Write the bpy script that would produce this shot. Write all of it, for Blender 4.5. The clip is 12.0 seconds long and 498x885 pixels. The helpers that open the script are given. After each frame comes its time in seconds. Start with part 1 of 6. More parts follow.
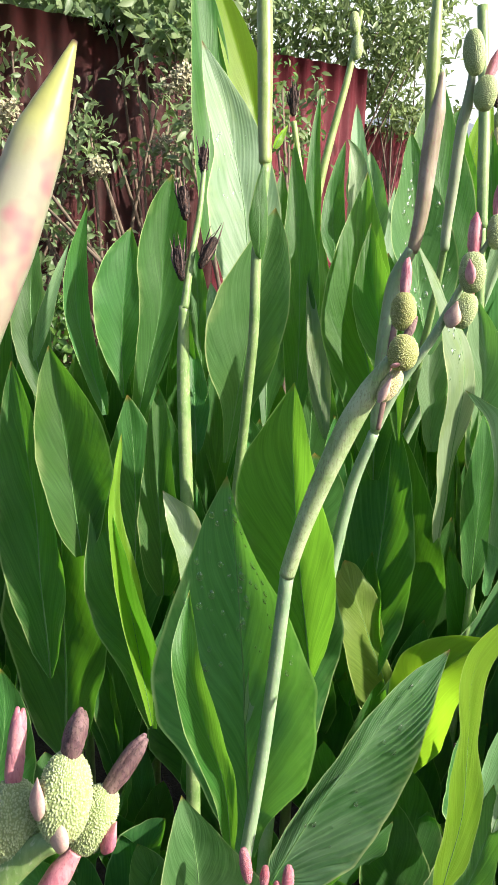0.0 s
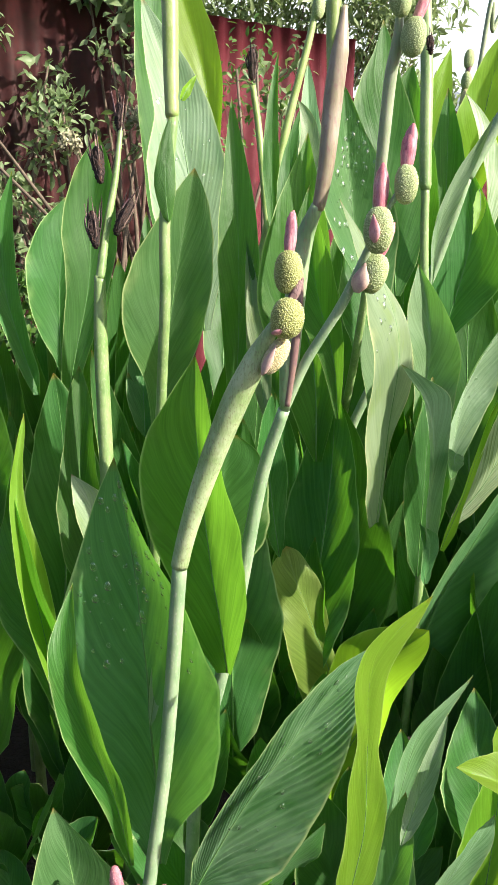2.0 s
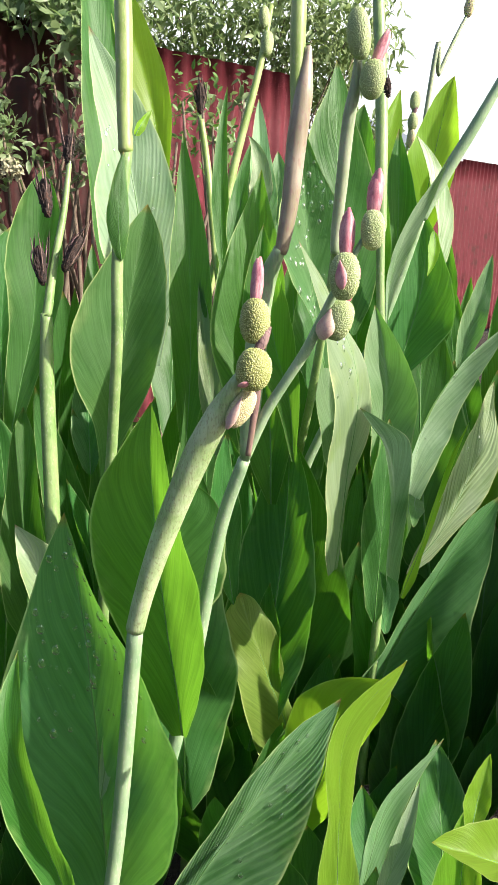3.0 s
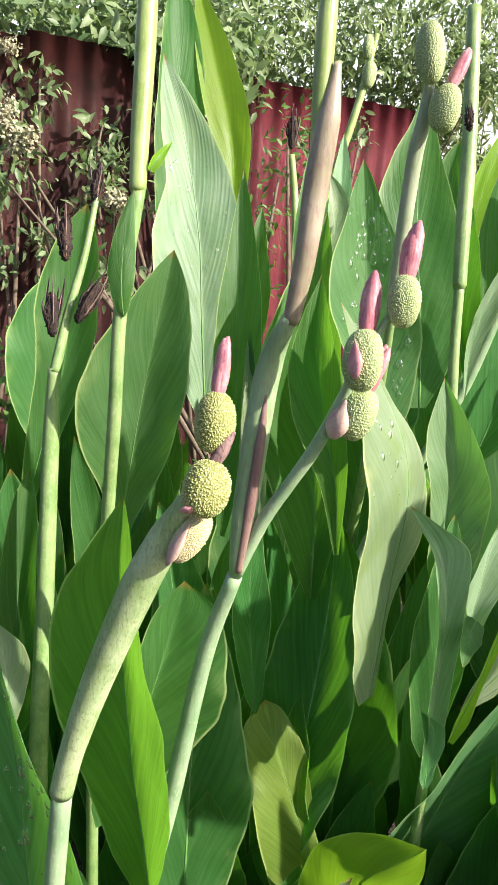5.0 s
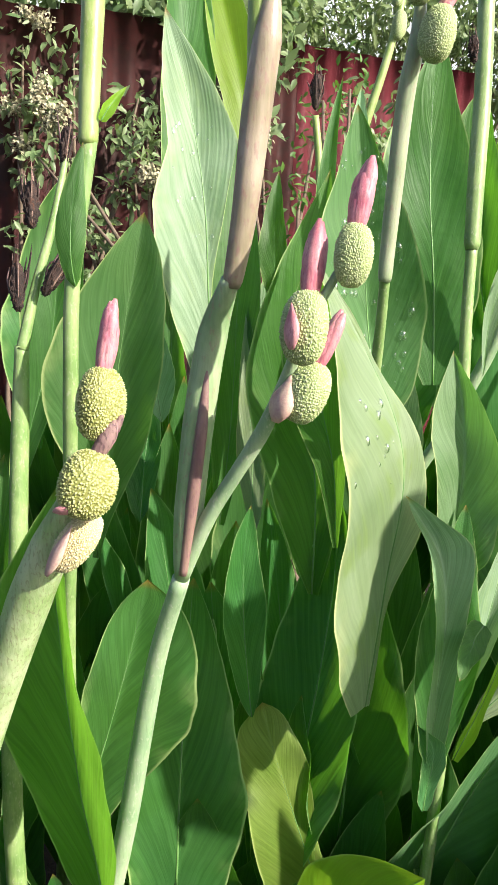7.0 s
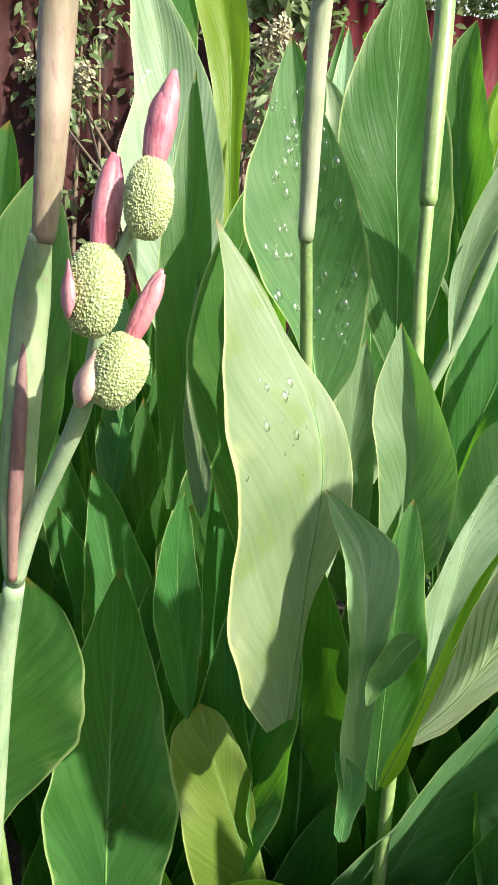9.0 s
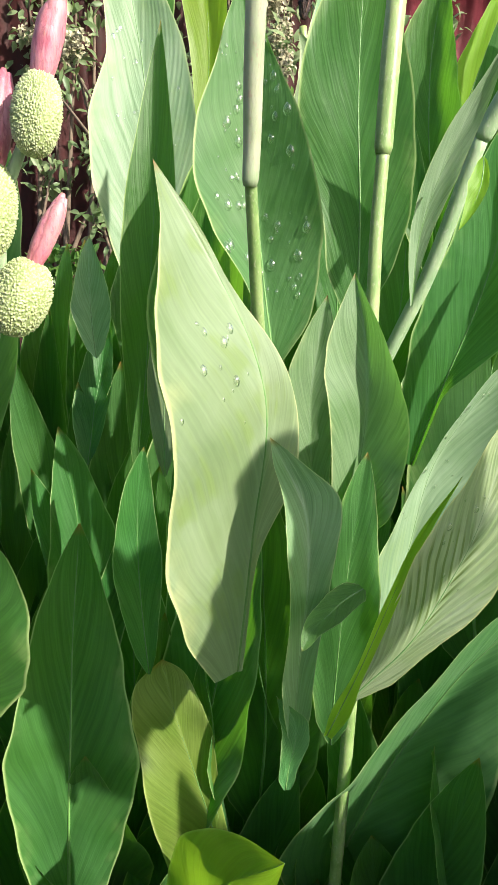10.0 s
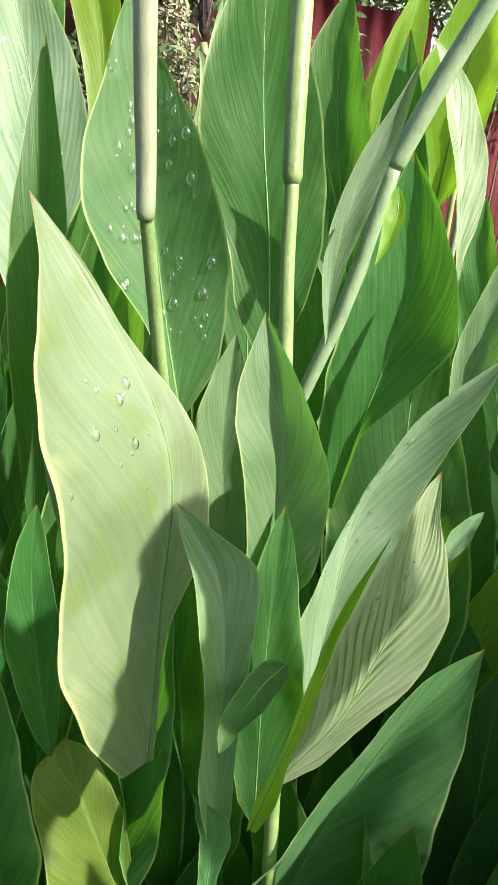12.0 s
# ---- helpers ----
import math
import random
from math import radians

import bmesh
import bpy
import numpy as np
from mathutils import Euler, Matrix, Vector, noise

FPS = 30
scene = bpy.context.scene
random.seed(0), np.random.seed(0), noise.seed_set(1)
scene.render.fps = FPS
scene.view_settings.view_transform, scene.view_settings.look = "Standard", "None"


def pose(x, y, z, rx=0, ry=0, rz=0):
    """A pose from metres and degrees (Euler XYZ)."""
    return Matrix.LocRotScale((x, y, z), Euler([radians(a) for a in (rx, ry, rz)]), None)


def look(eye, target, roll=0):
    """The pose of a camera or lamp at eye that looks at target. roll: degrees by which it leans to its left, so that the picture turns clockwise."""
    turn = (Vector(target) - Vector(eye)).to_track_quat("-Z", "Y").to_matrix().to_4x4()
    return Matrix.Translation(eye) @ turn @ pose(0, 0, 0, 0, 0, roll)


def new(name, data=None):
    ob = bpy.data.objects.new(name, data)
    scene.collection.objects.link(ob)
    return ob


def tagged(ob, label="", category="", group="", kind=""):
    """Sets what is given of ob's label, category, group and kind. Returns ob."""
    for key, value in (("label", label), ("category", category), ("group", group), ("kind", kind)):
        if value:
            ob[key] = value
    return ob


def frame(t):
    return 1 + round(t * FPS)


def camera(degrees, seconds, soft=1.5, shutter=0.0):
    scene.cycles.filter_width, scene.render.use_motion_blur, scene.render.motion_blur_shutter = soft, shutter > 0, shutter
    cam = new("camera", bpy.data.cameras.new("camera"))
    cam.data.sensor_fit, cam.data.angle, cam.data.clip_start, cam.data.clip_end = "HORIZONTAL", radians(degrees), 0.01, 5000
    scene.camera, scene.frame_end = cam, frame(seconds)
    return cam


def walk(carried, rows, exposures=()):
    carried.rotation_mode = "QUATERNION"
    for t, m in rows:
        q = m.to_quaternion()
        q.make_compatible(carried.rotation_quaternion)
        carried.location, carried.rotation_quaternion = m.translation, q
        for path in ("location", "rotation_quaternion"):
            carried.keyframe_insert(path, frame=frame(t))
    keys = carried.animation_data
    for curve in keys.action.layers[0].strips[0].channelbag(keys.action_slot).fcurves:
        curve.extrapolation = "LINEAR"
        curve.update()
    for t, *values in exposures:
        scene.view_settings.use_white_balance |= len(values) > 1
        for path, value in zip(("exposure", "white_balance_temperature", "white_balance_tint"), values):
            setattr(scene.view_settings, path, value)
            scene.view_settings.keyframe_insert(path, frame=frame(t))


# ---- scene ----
cam = camera(36.2, 12.0, soft=1.5)
METRES, EYE, TILT, LEAN, TURN = 0.85, 1.3, -17.0, -1.5, 0.0
ROWS = [
    (0.0, 0.0, 0.0, 0.0, 0.0, 0.0, -0.0),
    (0.5, 0.0588, 0.035, -0.0032, 0.01, -0.89, 0.92),
    (1.0, 0.1272, 0.0633, -0.0088, 0.64, -1.2, 1.35),
    (1.5, 0.1301, 0.0745, -0.0044, 1.41, -1.02, 1.01),
    (2.0, 0.1341, 0.0843, -0.0058, 0.57, -1.29, 0.39),
    (2.5, 0.1356, 0.1089, -0.0176, 0.05, -2.65, -0.62),
    (3.0, 0.1127, 0.13, 0.0226, -3.89, 0.64, 0.45),
    (3.2, 0.0961, 0.1519, 0.0303, -3.71, 1.61, 0.78),
    (4.8, 0.2192, 0.307, 0.1063, 3.96, 2.0, -4.49),
    (5.0, 0.2311, 0.3113, 0.1044, 4.53, 2.69, -4.11),
    (5.5, 0.2543, 0.3505, 0.1087, 4.87, 1.44, -3.79),
    (6.0, 0.276, 0.3828, 0.111, 7.36, 0.72, -3.65),
    (6.5, 0.2902, 0.4049, 0.1196, 8.76, 0.62, -3.82),
    (6.7, 0.3011, 0.4085, 0.1166, 8.81, 0.91, -3.85),
    (8.3, 0.3728, 0.4919, 0.1414, 12.45, -0.53, -5.03),
    (8.5, 0.3927, 0.5077, 0.1446, 12.89, -0.88, -4.99),
    (9.0, 0.4434, 0.539, 0.1424, 13.44, -1.66, -5.1),
    (9.5, 0.4922, 0.551, 0.1359, 14.32, -1.91, -5.86),
    (10.0, 0.5031, 0.5563, 0.1183, 14.09, -3.2, -5.34),
    (10.5, 0.5159, 0.5686, 0.1146, 11.6, -3.06, -4.53),
    (11.0, 0.5196, 0.5798, 0.1363, 9.18, -2.03, -3.32),
    (11.5, 0.496, 0.6038, 0.1495, 7.05, -1.6, -2.34),
    (12.0, 0.4894, 0.6358, 0.1571, 7.55, -1.7, -3.99),
]
walk(cam, [(t, pose(0, 0, EYE, TILT, LEAN, TURN) @ pose(METRES * x, METRES * y, METRES * z, 90 + pitch, roll, yaw)) for t, x, y, z, yaw, pitch, roll in ROWS], exposures=[(0.0, 1.22), (12.0, 1.16)])

# ---- world and light ----
SUN_ELEVATION, SUN_AZIMUTH = radians(35), radians(112)   # azimuth clockwise from +y (ahead)
world = bpy.data.worlds.new("sky")
scene.world = world
world.use_nodes = True
wn = world.node_tree
wn.nodes.clear()
sky = wn.nodes.new("ShaderNodeTexSky")
sky.sky_type, sky.sun_disc = "NISHITA", False
sky.sun_elevation, sky.sun_rotation = SUN_ELEVATION, SUN_AZIMUTH
sky.air_density, sky.dust_density, sky.ozone_density = 1.0, 2.5, 1.0
back = wn.nodes.new("ShaderNodeBackground")
back.inputs["Strength"].default_value = 0.078
wout = wn.nodes.new("ShaderNodeOutputWorld")
wn.links.new(sky.outputs[0], back.inputs["Color"])
wn.links.new(back.outputs[0], wout.inputs["Surface"])

sun_data = bpy.data.lights.new("sun", "SUN")
sun_data.energy, sun_data.angle, sun_data.color = 4.3, radians(0.6), (1.0, 0.93, 0.80)
sun = new("sun", sun_data)
to_sun = Vector((math.sin(SUN_AZIMUTH) * math.cos(SUN_ELEVATION), math.cos(SUN_AZIMUTH) * math.cos(SUN_ELEVATION), math.sin(SUN_ELEVATION)))
sun.matrix_world = look(to_sun * 20, (0, 0, 0))

# ---- materials ----
class Nodes:
    """A short way to write node trees."""

    def __init__(self, name):
        self.mat = bpy.data.materials.new(name)
        self.mat.use_nodes = True
        self.tree = self.mat.node_tree
        self.tree.nodes.clear()
        self.out = self.tree.nodes.new("ShaderNodeOutputMaterial")

    def add(self, kind, **inputs):
        node = self.tree.nodes.new(kind)
        for key, value in inputs.items():
            self.put(node.inputs[key.replace("_", " ")], value)
        return node

    def put(self, socket, value):
        if isinstance(value, bpy.types.NodeSocket):
            self.tree.links.new(value, socket)
        else:
            socket.default_value = value

    def math(self, op, a, b=0.0, c=0.0):
        node = self.tree.nodes.new("ShaderNodeMath")
        node.operation = op
        for socket, value in zip(node.inputs, (a, b, c)):
            self.put(socket, value)
        return node.outputs[0]

    def mix(self, fac, a, b):
        node = self.tree.nodes.new("ShaderNodeMix")
        node.data_type = "RGBA"
        for socket, value in ((node.inputs[0], fac), (node.inputs[6], a), (node.inputs[7], b)):
            if not isinstance(value, bpy.types.NodeSocket) and socket.type == "RGBA" and len(value) == 3:
                value = (*value, 1)
            self.put(socket, value)
        return node.outputs[2]

    def noise(self, vector, scale, detail=3.0, rough=0.55):
        node = self.add("ShaderNodeTexNoise", Vector=vector, Scale=scale, Detail=detail, Roughness=rough)
        return node.outputs[0]

    def ramp(self, fac, low, high):
        node = self.add("ShaderNodeMapRange", Value=fac)
        node.inputs["From Min"].default_value, node.inputs["From Max"].default_value = low, high
        return node.outputs[0]

    def bump(self, height, strength, distance):
        return self.add("ShaderNodeBump", Height=height, Strength=strength, Distance=distance).outputs[0]

    def done(self, shader):
        self.tree.links.new(shader, self.out.inputs["Surface"])
        return self.mat


def leaf_material(name, face, pale, glow, margin, veins=30.0, through_light=0.45, gloss=0.46, streak=0.5, fade=0.0, bars=0.0, vein=0.6):
    """A canna blade: parallel side veins that run from the midrib to the margin, a waxy bloom, a pale thin margin; light passes through it."""
    n = Nodes(name)
    uv = n.add("ShaderNodeUVMap").outputs[0]
    xyz = n.add("ShaderNodeSeparateXYZ", Vector=uv)
    along, across = xyz.outputs[0], n.math("MULTIPLY_ADD", xyz.outputs[1], 2.0, -1.0)
    far = n.math("ABSOLUTE", across)
    lane = n.math("SUBTRACT", along, n.math("MULTIPLY", n.math("POWER", far, 0.9), 0.40))
    place = n.add("ShaderNodeTexCoord").outputs["Object"]
    soft = n.noise(place, 14.0)
    fine = n.noise(place, 120.0, 4.0)
    rand = n.add("ShaderNodeObjectInfo").outputs["Random"]
    wob = n.math("MULTIPLY_ADD", soft, 0.05, lane)
    thin = n.noise(n.add("ShaderNodeCombineXYZ", X=n.math("MULTIPLY", wob, veins * 3.6), Y=n.math("MULTIPLY", far, 2.2), Z=n.math("MULTIPLY", rand, 9.0)).outputs[0], 1.0, 2.0)
    cloud = n.noise(place, 5.5, 3.0)
    stripes = n.noise(n.add("ShaderNodeCombineXYZ", X=n.math("MULTIPLY", wob, veins * 1.1), Y=n.math("MULTIPLY", far, 1.6), Z=rand).outputs[0], 1.0, 2.0)
    bloom = n.ramp(soft, 0.38, 0.72)
    col = n.mix(n.math("MULTIPLY", n.ramp(stripes, 0.35, 0.75), streak * (0.4 + 0.6 * vein)), face, pale)
    col = n.mix(n.math("MULTIPLY", bloom, 0.35), col, pale)
    col = n.mix(n.math("MULTIPLY", n.ramp(thin, 0.53, 0.72), 0.09 * vein), col, pale)
    dark = tuple(c * 0.6 for c in face)
    col = n.mix(n.math("MULTIPLY", n.ramp(thin, 0.47, 0.33), 0.10 * vein), col, dark)
    col = n.mix(n.math("MULTIPLY", n.ramp(cloud, 0.48, 0.72), 0.32), col, tuple(0.5 * (a + b) * k for a, b, k in zip(face, glow, (0.75, 0.62, 0.6))))
    if fade:
        patch = n.math("MULTIPLY", n.ramp(n.noise(place, 17.0, 3.0), 0.50, 0.60), n.ramp(stripes, 0.44, 0.56))
        col = n.mix(n.math("MULTIPLY", patch, fade), col, (0.17, 0.26, 0.045))
    if bars:
        wave = n.ramp(n.math("SINE", n.math("MULTIPLY", n.math("MULTIPLY_ADD", soft, 0.02, lane), 88.0)), 0.25, 0.75)
        span = n.math("MULTIPLY", n.ramp(along, 0.22, 0.32), n.ramp(along, 0.72, 0.60))
        left = n.math("MULTIPLY", n.ramp(across, 0.30, 0.10), n.ramp(across, -0.95, -0.75))
        blot = n.math("MULTIPLY", n.math("MULTIPLY", wave, span), n.math("MULTIPLY", left, n.ramp(n.noise(place, 22.0, 2.0), 0.36, 0.48)))
        col = n.mix(n.math("MULTIPLY", blot, bars), col, (0.07, 0.13, 0.02))
    worn = n.math("MULTIPLY", n.ramp(far, 0.72, 0.97), n.ramp(n.noise(place, 22.0, 4.0), 0.52, 0.72))
    col = n.mix(n.math("MULTIPLY", worn, 0.5), col, margin)
    col = n.mix(n.math("MULTIPLY", n.ramp(fine, 0.6, 0.9), 0.2), col, dark)
    col = n.mix(n.ramp(far, 0.955, 0.985), col, margin)
    col = n.mix(n.math("MULTIPLY", n.ramp(far, 0.07, 0.015), 0.35), col, tuple(min(1, c * 1.15) for c in pale))
    tip = n.ramp(along, 0.965, 0.995)
    col = n.mix(n.math("MULTIPLY", tip, 0.85), col, (0.28, 0.13, 0.03))
    hue = n.add("ShaderNodeHueSaturation", Color=col)
    n.put(hue.inputs["Hue"], n.math("MULTIPLY_ADD", rand, 0.03, 0.485))
    n.put(hue.inputs["Value"], n.math("MULTIPLY_ADD", rand, 0.4, 0.8))
    swell = n.noise(place, 34.0, 2.0)
    height = n.math("ADD", n.math("MULTIPLY_ADD", stripes, 2.2, n.math("MULTIPLY", swell, 4.0)), n.math("ADD", n.math("MULTIPLY", thin, 0.5), n.math("MULTIPLY", fine, 0.5)))
    normal = n.bump(height, 0.10 + 0.22 * vein, 0.0012)
    skin = n.add("ShaderNodeBsdfPrincipled", Base_Color=hue.outputs[0], Roughness=n.math("MULTIPLY_ADD", soft, 0.25, gloss - 0.1), Normal=normal)
    skin.inputs["Specular IOR Level"].default_value = 0.42
    skin.inputs["Sheen Weight"].default_value = 0.12
    skin.inputs["Sheen Roughness"].default_value = 0.4
    skin.inputs["Sheen Tint"].default_value = (0.85, 1.0, 0.9, 1)
    shine = n.mix(n.ramp(n.math("MULTIPLY_ADD", thin, 0.5, n.math("MULTIPLY", stripes, 0.6)), 0.40, 0.72), tuple(c * (1 - 0.32 * vein) for c in glow), tuple(min(1, c * (1 + 0.35 * vein)) for c in glow))
    lit = n.add("ShaderNodeBsdfTranslucent", Color=shine, Normal=normal)
    both = n.add("ShaderNodeMixShader", Fac=through_light)
    n.put(both.inputs[1], skin.outputs[0])
    n.put(both.inputs[2], lit.outputs[0])
    return n.done(both.outputs[0])


def stem_material(name, low, high, fleck, gloss=0.42, scale=26.0, flecks=0.45, split=0.58):
    """Stem skin with lengthwise streaks, broad patches and small dashes of another colour."""
    n = Nodes(name)
    place = n.add("ShaderNodeTexCoord").outputs["Object"]
    mapped = n.add("ShaderNodeMapping", Vector=place)
    mapped.inputs["Scale"].default_value = (1.0, 1.0, 0.10)
    dashed = n.add("ShaderNodeMapping", Vector=place)
    dashed.inputs["Scale"].default_value = (1.0, 1.0, 0.45)
    streak = n.noise(mapped.outputs[0], scale * 14, 3.0)
    broad = n.noise(place, scale, 3.0)
    spot = n.noise(dashed.outputs[0], scale * 16, 4.0)
    col = n.mix(n.ramp(broad, 0.35, 0.68), low, high)
    col = n.mix(n.math("MULTIPLY", n.ramp(streak, 0.50, 0.72), 0.45), col, high)
    col = n.mix(n.math("MULTIPLY", n.ramp(streak, 0.46, 0.30), 0.35), col, tuple(c * 0.72 for c in low))
    col = n.mix(n.math("MULTIPLY", n.ramp(spot, split, split + 0.08), flecks), col, fleck)
    skin = n.add("ShaderNodeBsdfPrincipled", Base_Color=col, Roughness=gloss, Normal=n.bump(n.math("ADD", streak, spot), 0.35, 0.0006))
    skin.inputs["Subsurface Weight"].default_value = 0.15
    skin.inputs["Subsurface Radius"].default_value = (0.4, 0.8, 0.2)
    skin.inputs["Subsurface Scale"].default_value = 0.004
    return n.done(skin.outputs[0])


def plain_material(name, low, high, scale, rough=0.7, metal=0.0, bump=0.4, depth=0.002, stain=None, translucent=0.0):
    n = Nodes(name)
    place = n.add("ShaderNodeTexCoord").outputs["Object"]
    broad = n.noise(place, scale)
    fine = n.noise(place, scale * 9, 5.0)
    col = n.mix(n.ramp(n.math("MULTIPLY_ADD", fine, 0.4, n.math("MULTIPLY", broad, 0.6)), 0.35, 0.65), low, high)
    if stain:
        col = n.mix(n.ramp(n.noise(place, scale * 2.3, 6.0), 0.55, 0.75), col, stain)
    skin = n.add("ShaderNodeBsdfPrincipled", Base_Color=col, Roughness=n.math("MULTIPLY_ADD", fine, 0.3, rough - 0.15), Metallic=metal, Normal=n.bump(fine, bump, depth))
    if not translucent:
        return n.done(skin.outputs[0])
    lit = n.add("ShaderNodeBsdfTranslucent", Color=col)
    both = n.add("ShaderNodeMixShader", Fac=translucent)
    n.put(both.inputs[1], skin.outputs[0])
    n.put(both.inputs[2], lit.outputs[0])
    return n.done(both.outputs[0])


def foliage_material(name, dark, light, glow):
    """Small leaves of bushes, each a little different."""
    n = Nodes(name)
    isle = n.add("ShaderNodeNewGeometry").outputs["Random Per Island"]
    col = n.mix(isle, dark, light)
    skin = n.add("ShaderNodeBsdfPrincipled", Base_Color=col, Roughness=0.45)
    lit = n.add("ShaderNodeBsdfTranslucent", Color=n.mix(isle, glow, light))
    both = n.add("ShaderNodeMixShader", Fac=0.35)
    n.put(both.inputs[1], skin.outputs[0])
    n.put(both.inputs[2], lit.outputs[0])
    return n.done(both.outputs[0])


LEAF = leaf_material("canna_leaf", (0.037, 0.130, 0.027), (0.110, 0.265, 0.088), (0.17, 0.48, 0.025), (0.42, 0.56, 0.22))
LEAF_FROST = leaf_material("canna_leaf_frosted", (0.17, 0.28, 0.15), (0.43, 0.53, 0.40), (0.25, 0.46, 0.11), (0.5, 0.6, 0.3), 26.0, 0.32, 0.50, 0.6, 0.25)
LEAF_GLOW = leaf_material("canna_leaf_thin", (0.045, 0.160, 0.022), (0.125, 0.295, 0.075), (0.22, 0.52, 0.035), (0.45, 0.6, 0.22), 28.0, 0.52, 0.44, 0.45)
LEAF_MID = leaf_material("canna_leaf_greyed", (0.060, 0.185, 0.055), (0.175, 0.34, 0.150), (0.18, 0.47, 0.04), (0.45, 0.58, 0.25), 28.0, 0.36, 0.46, 0.55)
LEAF_OLIVE = leaf_material("canna_leaf_olive", (0.14, 0.25, 0.035), (0.36, 0.46, 0.14), (0.42, 0.58, 0.05), (0.5, 0.6, 0.2), 22.0, 0.45, 0.38, 0.4, 0.4)
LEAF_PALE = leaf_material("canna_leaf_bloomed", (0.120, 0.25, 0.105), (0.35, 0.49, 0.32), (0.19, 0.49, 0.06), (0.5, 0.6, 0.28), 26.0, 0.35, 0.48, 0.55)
LEAF_LIME = leaf_material("canna_leaf_young", (0.20, 0.38, 0.025), (0.30, 0.48, 0.07), (0.46, 0.82, 0.04), (0.5, 0.65, 0.2), 24.0, 0.58, 0.42, 0.2, vein=0.3)
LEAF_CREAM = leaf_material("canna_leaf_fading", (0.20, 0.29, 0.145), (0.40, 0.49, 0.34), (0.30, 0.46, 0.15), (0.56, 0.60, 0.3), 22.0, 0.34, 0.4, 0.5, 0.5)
LEAF_STREAKED = leaf_material("canna_leaf_streaked", (0.22, 0.34, 0.15), (0.58, 0.66, 0.50), (0.36, 0.52, 0.16), (0.6, 0.64, 0.3), 16.0, 0.34, 0.4, 0.75, 0.3, 0.9, 0.9)
LEAF_RIBBED = leaf_material("canna_leaf_ribbed", (0.055, 0.160, 0.050), (0.25, 0.39, 0.24), (0.16, 0.44, 0.03), (0.45, 0.55, 0.25), 20.0, 0.3, 0.36, 0.7, vein=0.9)
MIDRIB = stem_material("canna_midrib", (0.10, 0.24, 0.06), (0.17, 0.33, 0.10), (0.15, 0.28, 0.09))
STEM = stem_material("canna_stem", (0.17, 0.28, 0.09), (0.32, 0.42, 0.18), (0.45, 0.48, 0.34))
STEM_BLOOM = stem_material("canna_stem_bloomed", (0.22, 0.34, 0.19), (0.37, 0.47, 0.30), (0.52, 0.53, 0.42))
STEM_YELLOW = stem_material("canna_stem_yellow", (0.24, 0.33, 0.09), (0.35, 0.43, 0.17), (0.42, 0.42, 0.26))
STEM_FLECK = stem_material("canna_stem_flecked", (0.25, 0.37, 0.14), (0.50, 0.58, 0.35), (0.17, 0.13, 0.07), 0.4, 40.0, 0.42, 0.55)
SHEATH = stem_material("canna_sheath_purple", (0.24, 0.20, 0.13), (0.42, 0.34, 0.27), (0.26, 0.12, 0.13), 0.42, 20.0, 0.4, 0.55)
SHEATH_PALE = stem_material("canna_sheath_pale", (0.23, 0.30, 0.17), (0.38, 0.41, 0.29), (0.34, 0.22, 0.19))
SHEATH_GREEN = stem_material("canna_sheath_mixed", (0.19, 0.31, 0.14), (0.38, 0.46, 0.28), (0.30, 0.18, 0.16), 0.42, 22.0, 0.4, 0.57)
SHEATH_DARK = stem_material("canna_sheath_withered", (0.20, 0.11, 0.11), (0.32, 0.21, 0.18), (0.14, 0.07, 0.08))
def pod_material(name, gap, skin_low, skin_high, tips):
    """Pod skin: darker between the warts, paler on them."""
    n = Nodes(name)
    place = n.add("ShaderNodeTexCoord").outputs["Object"]
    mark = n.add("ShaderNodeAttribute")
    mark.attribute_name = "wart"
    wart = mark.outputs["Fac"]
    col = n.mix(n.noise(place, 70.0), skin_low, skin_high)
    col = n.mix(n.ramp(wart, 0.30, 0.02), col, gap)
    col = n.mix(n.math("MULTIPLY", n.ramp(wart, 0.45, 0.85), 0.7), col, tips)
    skin = n.add("ShaderNodeBsdfPrincipled", Base_Color=col, Roughness=0.55, Normal=n.bump(n.noise(place, 1500.0), 0.2, 0.0004))
    skin.inputs["Subsurface Weight"].default_value = 0.12
    skin.inputs["Subsurface Radius"].default_value = (0.5, 0.8, 0.2)
    skin.inputs["Subsurface Scale"].default_value = 0.003
    return n.done(skin.outputs[0])


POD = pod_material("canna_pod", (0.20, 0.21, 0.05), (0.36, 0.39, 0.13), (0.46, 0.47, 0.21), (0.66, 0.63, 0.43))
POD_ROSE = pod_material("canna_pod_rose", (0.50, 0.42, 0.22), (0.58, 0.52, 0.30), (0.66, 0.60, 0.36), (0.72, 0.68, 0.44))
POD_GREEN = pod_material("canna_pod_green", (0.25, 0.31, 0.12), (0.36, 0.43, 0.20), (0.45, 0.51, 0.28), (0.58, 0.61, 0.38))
PINK = stem_material("canna_petal_pink", (0.44, 0.12, 0.17), (0.64, 0.32, 0.34), (0.27, 0.07, 0.11), 0.5, 46.0, 0.5, 0.56)
ROSE = plain_material("canna_bract_rose", (0.55, 0.30, 0.30), (0.72, 0.56, 0.44), 70.0, 0.55, 0.0, 0.4, 0.0006, None, 0.15)
DRY = stem_material("canna_dry_petal", (0.10, 0.045, 0.055), (0.30, 0.19, 0.18), (0.05, 0.025, 0.03), 0.75, 46.0, 0.6, 0.52)
